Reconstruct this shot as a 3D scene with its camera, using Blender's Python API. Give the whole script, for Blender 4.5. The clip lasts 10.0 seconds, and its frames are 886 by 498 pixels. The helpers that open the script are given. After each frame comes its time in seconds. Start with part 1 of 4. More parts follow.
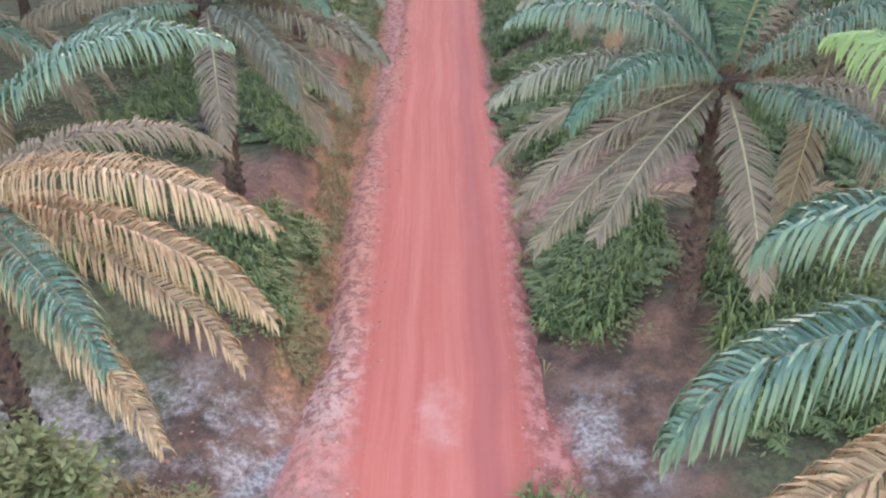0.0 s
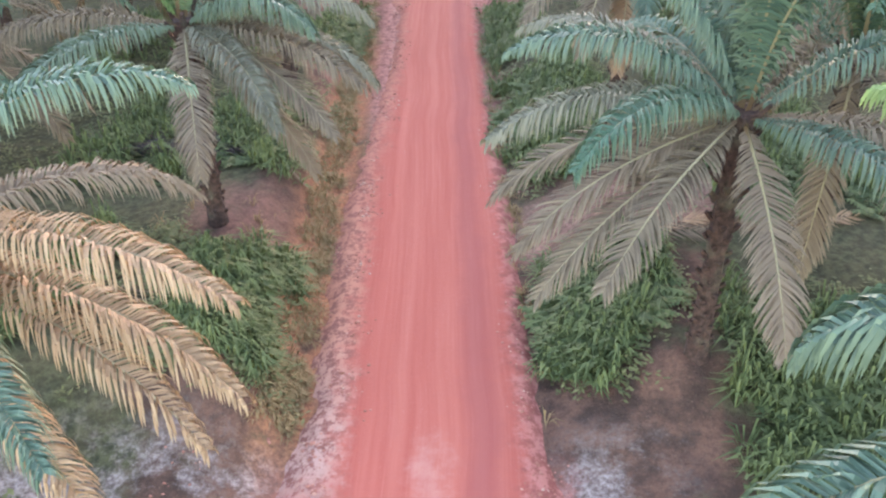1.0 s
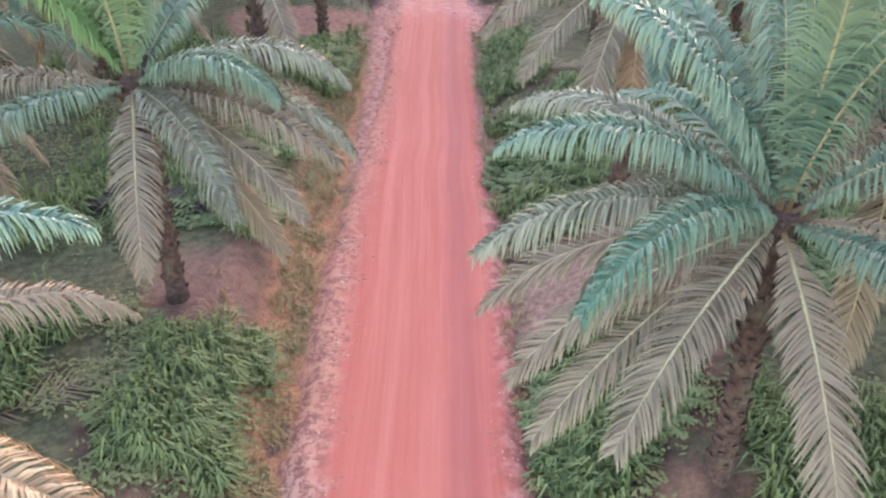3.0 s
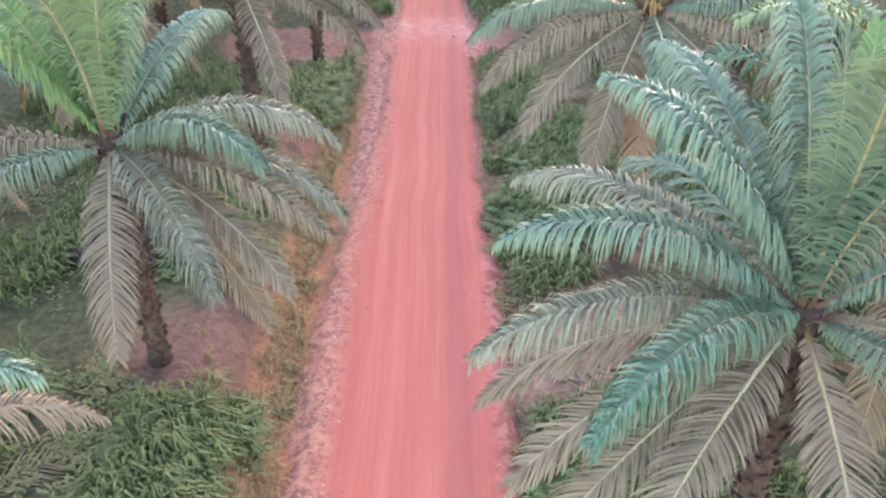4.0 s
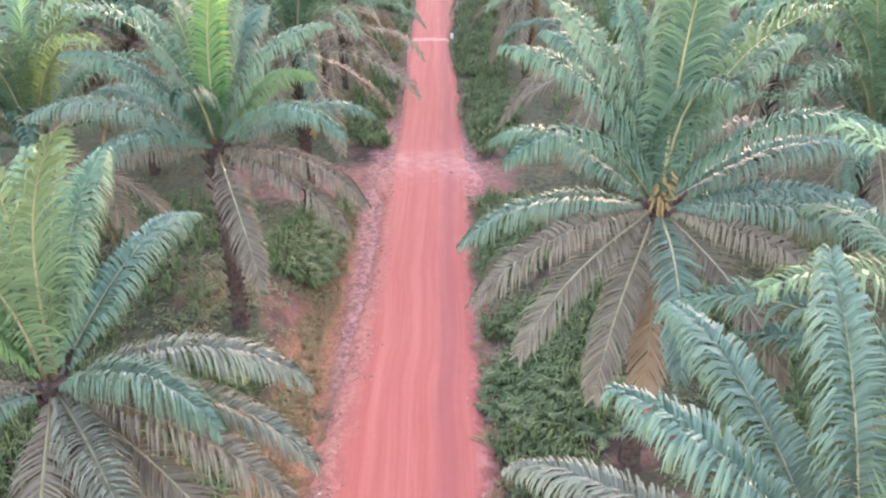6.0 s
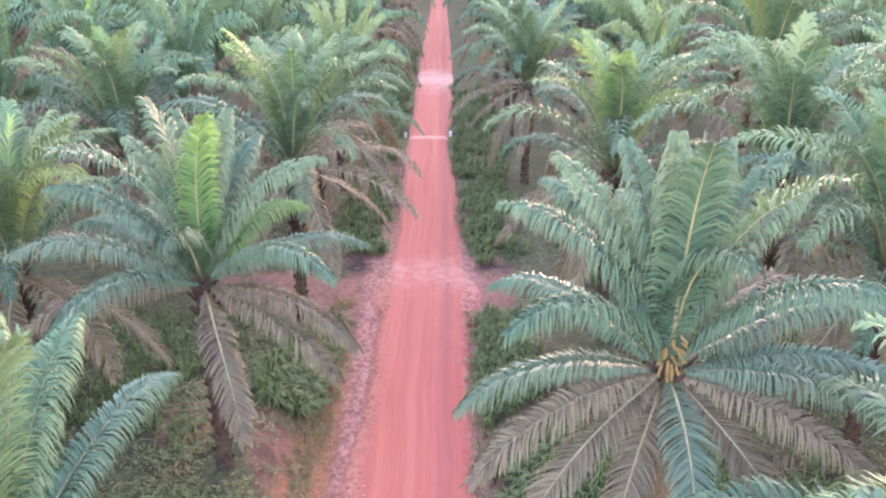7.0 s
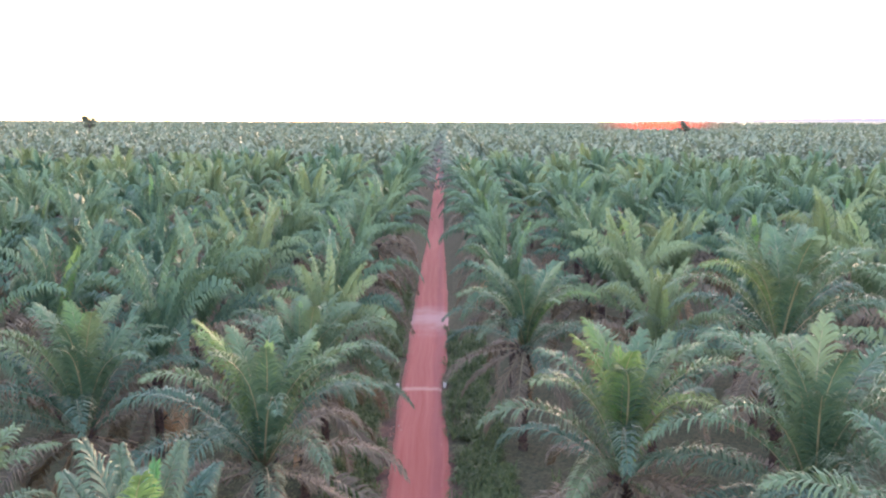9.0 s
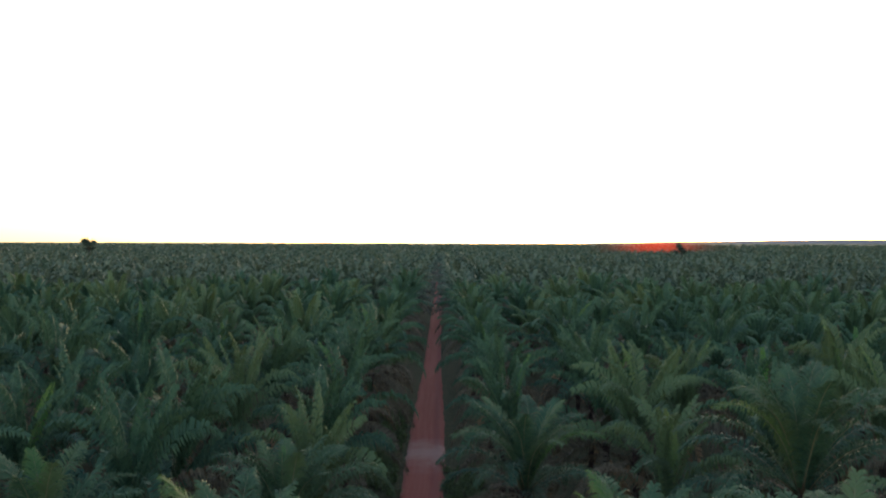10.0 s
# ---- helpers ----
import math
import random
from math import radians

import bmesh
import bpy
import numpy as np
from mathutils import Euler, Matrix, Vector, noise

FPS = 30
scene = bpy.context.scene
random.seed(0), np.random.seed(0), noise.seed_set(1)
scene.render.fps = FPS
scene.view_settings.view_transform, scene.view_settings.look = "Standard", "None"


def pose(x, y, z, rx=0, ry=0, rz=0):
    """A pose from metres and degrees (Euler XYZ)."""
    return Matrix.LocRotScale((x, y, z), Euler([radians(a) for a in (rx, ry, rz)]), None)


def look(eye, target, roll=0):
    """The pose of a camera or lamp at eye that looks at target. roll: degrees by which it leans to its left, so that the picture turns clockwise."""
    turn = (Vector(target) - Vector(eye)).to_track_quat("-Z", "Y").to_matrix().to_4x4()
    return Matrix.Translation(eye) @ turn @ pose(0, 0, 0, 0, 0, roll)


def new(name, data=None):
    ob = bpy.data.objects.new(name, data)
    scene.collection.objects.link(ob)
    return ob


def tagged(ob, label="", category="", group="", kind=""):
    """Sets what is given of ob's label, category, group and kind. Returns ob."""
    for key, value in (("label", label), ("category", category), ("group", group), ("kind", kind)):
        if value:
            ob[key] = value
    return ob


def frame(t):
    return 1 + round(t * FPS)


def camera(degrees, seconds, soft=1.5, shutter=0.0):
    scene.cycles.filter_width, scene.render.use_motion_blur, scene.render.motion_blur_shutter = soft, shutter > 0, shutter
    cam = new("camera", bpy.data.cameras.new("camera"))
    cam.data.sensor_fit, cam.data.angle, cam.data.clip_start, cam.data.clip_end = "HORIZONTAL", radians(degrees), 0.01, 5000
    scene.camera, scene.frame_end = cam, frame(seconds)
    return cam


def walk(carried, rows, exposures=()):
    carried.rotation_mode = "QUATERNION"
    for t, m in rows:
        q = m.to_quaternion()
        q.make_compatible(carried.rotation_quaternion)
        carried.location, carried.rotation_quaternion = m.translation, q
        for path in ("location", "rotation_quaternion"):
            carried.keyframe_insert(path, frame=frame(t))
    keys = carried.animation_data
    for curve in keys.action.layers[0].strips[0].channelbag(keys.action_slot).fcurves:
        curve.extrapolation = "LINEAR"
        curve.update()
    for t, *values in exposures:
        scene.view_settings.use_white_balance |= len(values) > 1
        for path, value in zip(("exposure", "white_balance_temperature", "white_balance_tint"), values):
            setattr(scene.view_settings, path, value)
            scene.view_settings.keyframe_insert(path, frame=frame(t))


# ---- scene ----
cam = camera(54.5, 10.0, soft=2.2)
PATH = [
    (0, (-0.156, 3.667, 12.223), (-0.159, 5.356, 11.152), -0.7),
    (0.5, (-0.12, 4.467, 12.218), (-0.12, 6.156, 11.147), -0.5),
    (1, (-0.029, 5.237, 12.249), (-0.03, 6.925, 11.176), -0.6),
    (1.5, (0.046, 5.999, 12.296), (0.046, 7.685, 11.221), -0.6),
    (2, (0.119, 6.744, 12.326), (0.119, 8.429, 11.248), -0.5),
    (2.5, (0.193, 7.492, 12.377), (0.194, 9.176, 11.298), -0.4),
    (4, (0.328, 9.686, 13.126), (0.331, 11.371, 12.049), -0.2),
    (4.5, (0.399, 10.484, 13.379), (0.4, 12.181, 12.32), -0.3),
    (5, (0.584, 11.107, 13.69), (0.576, 12.83, 12.675), -1.0),
    (5.5, (0.65, 11.83, 14.123), (0.641, 13.579, 13.152), -0.8),
    (7, (0.752, 14.195, 15.72), (0.747, 16.044, 14.959), -0.2),
    (7.5, (0.797, 14.988, 16.266), (0.793, 16.878, 15.611), -0.1),
    (8, (0.877, 15.776, 16.786), (0.874, 17.701, 16.242), -0.0),
    (8.5, (0.961, 16.655, 17.306), (0.959, 18.609, 16.878), 0.1),
    (9, (1.045, 17.567, 17.842), (1.044, 19.544, 17.542), 0.1),
    (9.5, (1.108, 18.52, 18.163), (1.108, 20.514, 18.006), 0.1),
    (10, (1.236, 19.468, 18.293), (1.238, 21.468, 18.273), 0.1),
]
EXPOSURES = [(0.0, 4.35, 8450, 27), (4.0, 4.64, 8450, 28), (7.0, 4.72, 8250, 38), (8.0, 4.53, 8000, 49), (8.5, 4.26, 7850, 44), (9.0, 3.86, 7750, 38), (9.5, 2.9, 7650, 25), (10.0, 1.42, 7500, 12)]
walk(cam, [(t, look(eye, target, roll)) for t, eye, target, roll in PATH], EXPOSURES)

# ---- world and sun ----
SUN_AZ, SUN_EL = 15.0, 12.0      # degrees right of straight ahead, degrees above the horizon
world = bpy.data.worlds.new("sky")
scene.world = world
world.use_nodes = True
wt = world.node_tree
wt.nodes.clear()
sky = wt.nodes.new("ShaderNodeTexSky")
sky.sky_type = "NISHITA"
sky.sun_disc = False
sky.sun_elevation = radians(SUN_EL)
sky.sun_rotation = radians(SUN_AZ)
sky.air_density, sky.dust_density, sky.ozone_density = 1.0, 0.8, 2.2
bg = wt.nodes.new("ShaderNodeBackground")
bg.inputs["Strength"].default_value = 0.15
wo = wt.nodes.new("ShaderNodeOutputWorld")
wt.links.new(sky.outputs[0], bg.inputs["Color"])
wt.links.new(bg.outputs[0], wo.inputs["Surface"])

sun_data = bpy.data.lights.new("sun", "SUN")
sun_data.energy, sun_data.angle, sun_data.color = 0.1, radians(22), (1.0, 0.42, 0.18)
sun = new("sun", sun_data)
sd = Vector((math.sin(radians(SUN_AZ)) * math.cos(radians(SUN_EL)), math.cos(radians(SUN_AZ)) * math.cos(radians(SUN_EL)), math.sin(radians(SUN_EL))))
sun.matrix_world = Matrix.Translation(sd * 200) @ (-sd).to_track_quat("-Z", "Y").to_matrix().to_4x4()


# ---- materials ----
class Mat:
    """A small builder for node materials."""

    def __init__(self, name, rough=0.7, spec=0.4):
        self.m = bpy.data.materials.new(name)
        self.m.use_nodes = True
        self.t = self.m.node_tree
        self.b = self.t.nodes["Principled BSDF"]
        self.b.inputs["Roughness"].default_value = rough
        self.b.inputs["Specular IOR Level"].default_value = spec

    def node(self, kind, **sockets):
        n = self.t.nodes.new(kind)
        for k, v in sockets.items():
            self.put(n.inputs[int(k[1:]) if k[0] == "i" and k[1:].isdigit() else k.replace("_", " ")], v)
        return n

    def put(self, socket, v):
        if isinstance(v, bpy.types.NodeSocket):
            self.t.links.new(v, socket)
        else:
            socket.default_value = v

    def where(self):
        return self.node("ShaderNodeNewGeometry").outputs["Position"]

    def noise(self, scale, detail=4, rough=0.6, vec=None, distort=0.0):
        n = self.node("ShaderNodeTexNoise", Scale=scale, Detail=detail, Roughness=rough, Distortion=distort)
        self.put(n.inputs["Vector"], vec if vec is not None else self.where())
        return n.outputs["Fac"]

    def math(self, op, a, b=0.0, c=0.0, clamp=False):
        n = self.node("ShaderNodeMath", i0=a, i1=b, i2=c)
        n.operation, n.use_clamp = op, clamp
        return n.outputs[0]

    def step(self, v, lo, hi, to0=0.0, to1=1.0):
        n = self.node("ShaderNodeMapRange", i0=v, i1=lo, i2=hi, i3=to0, i4=to1)
        n.interpolation_type = "SMOOTHSTEP"
        return n.outputs[0]

    def mix(self, fac, a, b, blend="MIX"):
        n = self.t.nodes.new("ShaderNodeMix")
        n.data_type, n.blend_type = "RGBA", blend
        for s, v in ((n.inputs[0], fac), (n.inputs[6], a), (n.inputs[7], b)):
            self.put(s, (*v, 1) if isinstance(v, tuple) and len(v) == 3 else v)
        return n.outputs[2]

    def xyz(self):
        n = self.node("ShaderNodeSeparateXYZ", i0=self.where())
        return n.outputs

    def bump(self, height, strength=0.4, distance=0.02):
        n = self.node("ShaderNodeBump", Strength=strength, Distance=distance, Height=height)
        self.put(self.b.inputs["Normal"], n.outputs[0])

    def colour(self, c):
        self.put(self.b.inputs["Base Color"], c)
        return self.m


def leaf_material(name, tone, tip, pale, rough=0.42, spec=0.5, trans=0.25, dry=(0.2, 0.19, 0.09), vivid=None, vary=0.75):
    """Leaf blade: tone varied from leaf to leaf and along patches; light shines through a little."""
    k = Mat(name, rough, spec)
    vivid = vivid or tone
    rnd = k.node("ShaderNodeObjectInfo").outputs["Random"]
    isl = k.node("ShaderNodeNewGeometry").outputs["Random Per Island"]
    c = k.mix(k.step(isl, 0.0, 1.0, 0.5 - 0.5 * vary, 0.5 + 0.5 * vary), tone, tip)
    c = k.mix(k.math("MULTIPLY", k.step(rnd, 0.45, 1.0), 0.7), c, pale)
    c = k.mix(k.step(rnd, 0.02, 0.26, 0.45, 0.0), c, vivid)
    c = k.mix(k.step(k.noise(1.3), 0.35, 0.75, 0.0, 0.5), c, tip)
    a = k.node("ShaderNodeAttribute")
    a.attribute_name = "along"
    end = k.math("MULTIPLY", k.step(k.math("ADD", a.outputs["Fac"], k.math("MULTIPLY", isl, 0.3)), 0.5, 1.25), 0.7)
    c = k.mix(end, c, dry)
    k.colour(c)
    t = k.node("ShaderNodeBsdfTranslucent", Color=c)
    mixer = k.node("ShaderNodeMixShader", i0=trans)
    k.put(mixer.inputs[1], k.b.outputs[0])
    k.put(mixer.inputs[2], t.outputs[0])
    k.put(k.t.nodes["Material Output"].inputs["Surface"], mixer.outputs[0])
    return k.m


LEAF = leaf_material("palm_leaf_green", (0.022, 0.053, 0.036), (0.076, 0.13, 0.08), (0.1, 0.132, 0.072), rough=0.55, spec=0.42, trans=0.2, dry=(0.115, 0.15, 0.085), vivid=(0.034, 0.112, 0.056))
AGED = leaf_material("palm_leaf_aged", (0.072, 0.07, 0.043), (0.17, 0.16, 0.1), (0.19, 0.155, 0.098), rough=0.6, spec=0.34, trans=0.14, dry=(0.2, 0.185, 0.13))
CROWN_LEAF = leaf_material("palm_leaf_far", (0.02, 0.05, 0.03), (0.096, 0.165, 0.082), (0.15, 0.18, 0.072), rough=0.68, spec=0.26, trans=0.12, dry=(0.108, 0.152, 0.078), vivid=(0.022, 0.07, 0.046), vary=0.4)
YOUNG = leaf_material("palm_leaf_young", (0.065, 0.15, 0.045), (0.11, 0.19, 0.065), (0.16, 0.2, 0.075), rough=0.65, spec=0.3, trans=0.35, dry=(0.15, 0.2, 0.07), vivid=(0.055, 0.2, 0.05))
SPEAR = leaf_material("palm_leaf_unfolding", (0.028, 0.15, 0.046), (0.05, 0.19, 0.062), (0.06, 0.18, 0.06), rough=0.6, spec=0.3, trans=0.35, dry=(0.06, 0.19, 0.065))
DEEP = leaf_material("palm_leaf_deep", (0.018, 0.046, 0.03), (0.07, 0.125, 0.072), (0.105, 0.135, 0.062), rough=0.66, spec=0.26, trans=0.12, dry=(0.1, 0.14, 0.078), vivid=(0.022, 0.075, 0.046), vary=0.5)
OLD = leaf_material("palm_leaf_old", (0.075, 0.052, 0.034), (0.175, 0.13, 0.08), (0.185, 0.125, 0.08), rough=0.66, spec=0.2, trans=0.12, dry=(0.205, 0.155, 0.1))
DRY = leaf_material("palm_leaf_dry", (0.19, 0.1, 0.05), (0.34, 0.205, 0.11), (0.24, 0.135, 0.074), rough=0.65, spec=0.3, trans=0.1, dry=(0.27, 0.195, 0.115))
DEAD = leaf_material("palm_leaf_dead", (0.022, 0.017, 0.016), (0.07, 0.052, 0.046), (0.08, 0.06, 0.05), rough=0.8, spec=0.15, trans=0.05, dry=(0.09, 0.07, 0.06))
WEED = leaf_material("weed_leaf", (0.036, 0.06, 0.024), (0.132, 0.165, 0.064), (0.185, 0.16, 0.075), rough=0.65, spec=0.25, trans=0.25)
COVER = leaf_material("ground_cover_leaf", (0.085, 0.10, 0.04), (0.14, 0.135, 0.055), (0.16, 0.13, 0.06), rough=0.65, spec=0.25, trans=0.15)
STRAW = leaf_material("dry_grass", (0.26, 0.16, 0.08), (0.2, 0.14, 0.065), (0.33, 0.19, 0.10), rough=0.7, spec=0.2, trans=0.15)


def rib_material():
    """Leaf stalk: orange-brown and stout at its foot, pale straw further out."""
    k = Mat("leaf_rib", 0.5, 0.4)
    a = k.node("ShaderNodeAttribute")
    a.attribute_name = "along"
    out = k.mix(k.noise(2.0), (0.15, 0.125, 0.062), (0.3, 0.235, 0.12))
    return k.colour(k.mix(k.step(a.outputs["Fac"], 0.02, 0.2), k.mix(k.noise(6.0), (0.045, 0.03, 0.018), (0.14, 0.08, 0.035)), out))


def bark_material():
    k = Mat("palm_bark", 0.9, 0.2)
    n = k.noise(9.0, 6, 0.7)
    c = k.mix(k.step(n, 0.3, 0.7), (0.02, 0.013, 0.011), (0.085, 0.047, 0.036))
    c = k.mix(k.step(k.noise(1.6), 0.5, 0.75, 0, 0.6), c, (0.10, 0.09, 0.06))
    k.bump(n, 0.8, 0.04)
    return k.colour(c)


def soil_material():
    k = Mat("plantation_soil", 0.95, 0.15)
    x, y, z = k.xyz()
    broad, mid, fine = k.noise(0.22, 5, 0.6), k.noise(1.1, 6, 0.65), k.noise(9.0, 6, 0.7)
    c = k.mix(k.step(mid, 0.35, 0.68), (0.048, 0.028, 0.021), (0.15, 0.074, 0.05))
    c = k.mix(k.step(fine, 0.42, 0.72, 0, 0.7), c, (0.05, 0.032, 0.025))
    c = k.mix(k.step(k.noise(22.0, 5, 0.75), 0.56, 0.68, 0, 0.55), c, (0.2, 0.125, 0.08))
    away = k.step(k.math("ADD", k.math("ABSOLUTE", x), k.math("MULTIPLY", y, 0.08)), 6.5, 10.5, 0.0, 0.42)
    c = k.mix(k.step(k.math("ADD", broad, away), 0.50, 0.62, 0, 0.8), c, k.mix(k.step(k.noise(4.5, 7, 0.75), 0.35, 0.65), (0.024, 0.032, 0.016), (0.085, 0.088, 0.042)))
    # pale sand where side tracks meet the road
    d = k.math("ABSOLUTE", k.math("SUBTRACT", y, 15.9))
    sand = k.math("MULTIPLY", k.step(d, 0.3, 2.3, 1.0, 0.0), k.math("MULTIPLY", k.step(k.noise(0.9, 8, 0.75), 0.42, 0.62), k.step(x, 3.2, 5.0, 1.0, 0.0)))
    c = k.mix(sand, c, k.mix(k.step(fine, 0.35, 0.65), (0.14, 0.10, 0.085), (0.34, 0.275, 0.245)))
    # red earth spread from the road where the side track joins, cut by a grey gully
    d = k.math("ADD", k.math("ABSOLUTE", k.math("ADD", x, 0.5)), k.math("MULTIPLY", k.math("SUBTRACT", k.noise(1.3, 8, 0.75), 0.5), 1.8))
    spill = k.math("MULTIPLY", k.step(d, 2.6, 3.2, 0.9, 0.0), k.step(k.math("ADD", y, k.math("MULTIPLY", mid, 2.0)), 16.5, 18.5, 1.0, 0.0))
    c = k.mix(spill, c, k.mix(k.step(k.noise(3.0, 8, 0.78), 0.4, 0.6), (0.18, 0.08, 0.062), (0.36, 0.13, 0.1)))
    g = k.math("ABSOLUTE", k.math("ADD", k.math("SUBTRACT", k.math("MULTIPLY", k.math("SUBTRACT", y, 16.9), 0.62), k.math("ADD", x, 2.55)), k.math("MULTIPLY", k.math("SUBTRACT", k.noise(1.5, 5, 0.7), 0.5), 0.7)))
    g = k.math("MULTIPLY", k.step(g, 0.05, 0.3, 0.85, 0.0), k.math("MULTIPLY", k.step(y, 13.8, 14.8), k.step(y, 17.0, 17.8, 1.0, 0.0)))
    c = k.mix(g, c, k.mix(k.step(fine, 0.4, 0.6), (0.09, 0.085, 0.08), (0.23, 0.215, 0.2)))
    # bare reddish tracks between the palms
    for cy, half, x0, x1, fac, low, high in ((25.4, 1.5, 1.6, 9.0, 0.85, (0.13, 0.07, 0.052), (0.28, 0.145, 0.11)), (36.0, 1.0, -8.0, -2.8, 0.75, (0.13, 0.055, 0.04), (0.25, 0.105, 0.08)),
                                             (24.6, 1.3, -6.9, -3.4, 0.6, (0.12, 0.055, 0.04), (0.23, 0.11, 0.085))):
        d = k.math("ADD", k.math("ABSOLUTE", k.math("SUBTRACT", y, cy)), k.math("MULTIPLY", k.math("SUBTRACT", k.noise(1.2, 7, 0.72), 0.5), 2.2))
        inside = k.math("MULTIPLY", k.step(x, x0, x0 + 0.6), k.step(x, x1 - 1.5, x1, 1.0, 0.0))
        c = k.mix(k.math("MULTIPLY", k.step(d, half - 0.5, half + 0.5, fac, 0.0), inside), c, k.mix(k.step(k.noise(5.0, 8, 0.8), 0.38, 0.62), low, high))
    # bare red earth at the crossing further on
    d = k.math("ADD", k.math("ABSOLUTE", k.math("SUBTRACT", y, 47.4)), k.math("MULTIPLY", k.math("SUBTRACT", k.noise(1.7, 8, 0.75), 0.5), 4.0))
    red = k.math("MULTIPLY", k.step(d, 1.7, 2.4, 1.0, 0.0), k.step(k.math("ADD", k.math("ABSOLUTE", k.math("ADD", x, 3.0)), k.math("MULTIPLY", mid, 3.0)), 7.2, 8.6, 0.7, 0.0))
    c = k.mix(red, c, k.mix(k.step(k.noise(3.5, 8, 0.78), 0.38, 0.62), (0.15, 0.065, 0.05), (0.31, 0.125, 0.098)))
    # red rubble spilled from the road
    d = k.math("ADD", k.math("ABSOLUTE", k.math("ADD", x, 0.25)), k.math("MULTIPLY", k.math("SUBTRACT", k.noise(1.4, 8, 0.78), 0.5), 2.4))
    rub = k.math("MULTIPLY", k.step(d, 2.2, 2.8, 0.9, 0.0), k.math("MULTIPLY", k.step(y, 28.0, 36.0), k.step(y, 52.0, 60.0, 1.0, 0.0)))
    c = k.mix(rub, c, k.mix(k.step(k.noise(4.0, 8, 0.8), 0.4, 0.6), (0.17, 0.07, 0.055), (0.39, 0.17, 0.14)))
    # raw red cut along the road's left bank
    d = k.math("ABSOLUTE", k.math("ADD", x, 3.3))
    cut = k.math("MULTIPLY", k.step(d, 0.3, 0.95, 1.0, 0.0), k.math("MULTIPLY", k.math("MULTIPLY", k.step(y, 15.5, 18.5), k.step(y, 38.0, 44.0, 1.0, 0.0)), k.step(k.noise(0.9, 5, 0.65), 0.28, 0.48)))
    c = k.mix(cut, c, k.mix(k.step(fine, 0.35, 0.65), (0.17, 0.07, 0.042), (0.38, 0.155, 0.08)))
    k.bump(k.math("ADD", fine, mid), 0.8, 0.07)
    return k.colour(c)


def road_material():
    k = Mat("red_laterite", 0.9, 0.2)
    x, y, z = k.xyz()
    wander = k.math("ADD", x, k.math("MULTIPLY", k.math("SUBTRACT", k.noise(0.12, 3, 0.5), 0.5), 0.7))
    vec = k.node("ShaderNodeCombineXYZ", i0=k.math("MULTIPLY", wander, 3.2), i1=k.math("MULTIPLY", y, 0.07), i2=0.37).outputs[0]
    vec2 = k.node("ShaderNodeCombineXYZ", i0=k.math("MULTIPLY", wander, 14.0), i1=k.math("MULTIPLY", y, 0.3), i2=4.1).outputs[0]
    streak, thin, mid, fine = k.noise(1.0, 5, 0.6, vec), k.noise(1.0, 5, 0.65, vec2), k.noise(0.5, 6, 0.65), k.noise(14.0, 6, 0.75)
    c = k.mix(k.step(streak, 0.3, 0.7), (0.295, 0.067, 0.049), (0.345, 0.097, 0.071))
    c = k.mix(k.step(thin, 0.5, 0.75, 0, 0.4), c, (0.39, 0.13, 0.098))
    c = k.mix(k.step(thin, 0.25, 0.45, 0.4, 0.0), c, (0.26, 0.06, 0.045))
    c = k.mix(k.step(fine, 0.55, 0.75, 0, 0.35), c, (0.2, 0.052, 0.04))
    c = k.mix(k.step(k.noise(30.0, 3, 0.6), 0.66, 0.74, 0, 0.5), c, (0.46, 0.27, 0.24))
    # damp compacted strip on the right wheel line
    strip = k.math("ABSOLUTE", k.math("ADD", k.math("SUBTRACT", wander, 0.72), k.math("MULTIPLY", k.math("SUBTRACT", mid, 0.5), 0.9)))
    c = k.mix(k.step(strip, 0.05, 0.55, 0.55, 0.0), c, (0.23, 0.062, 0.056))
    # loose gravel along both edges, paler on the left, broken by dark clods
    blot, wob = k.noise(3.2, 6, 0.7), k.math("MULTIPLY", k.math("SUBTRACT", k.noise(2.2, 8, 0.8), 0.5), 1.6)
    narrow = k.step(y, 26.0, 37.0, 0.0, 0.42)
    left = k.step(k.math("ADD", k.math("ADD", k.math("SUBTRACT", -0.45, x), wob), narrow), 1.25, 2.05)
    right = k.step(k.math("ADD", k.math("ADD", 0.45, x), wob), 1.65, 2.2)
    rubble = k.mix(k.step(k.noise(4.2, 8, 0.8), 0.43, 0.55), (0.12, 0.055, 0.045), k.mix(k.step(y, 16.0, 22.0), (0.35, 0.245, 0.205), (0.36, 0.165, 0.108)))
    rubble = k.mix(k.step(y, 22.0, 32.0, 0.1, 0.5), rubble, (0.3, 0.1, 0.075))
    rubble = k.mix(k.step(y, 15.4, 17.2, 0.75, 0.0), rubble, k.mix(k.step(blot, 0.4, 0.6), (0.2, 0.08, 0.06), (0.36, 0.125, 0.095)))
    c = k.mix(k.math("MULTIPLY", left, 0.88), c, rubble)
    c = k.mix(k.math("MULTIPLY", right, 0.8), c, k.mix(k.step(blot, 0.42, 0.58), (0.17, 0.055, 0.045), (0.35, 0.14, 0.115)))
    # washed pale patch in the middle, and the pale band over a culvert
    px = k.math("POWER", k.math("ADD", x, 0.35), 2.0)
    py = k.math("POWER", k.math("MULTIPLY", k.math("SUBTRACT", y, 16.6), 0.4), 2.0)
    p = k.step(k.math("ADD", k.math("ADD", px, py), k.math("MULTIPLY", k.noise(1.6, 6, 0.7), 1.2)), 0.35, 0.95, 0.45, 0.0)
    c = k.mix(p, c, (0.42, 0.24, 0.2))
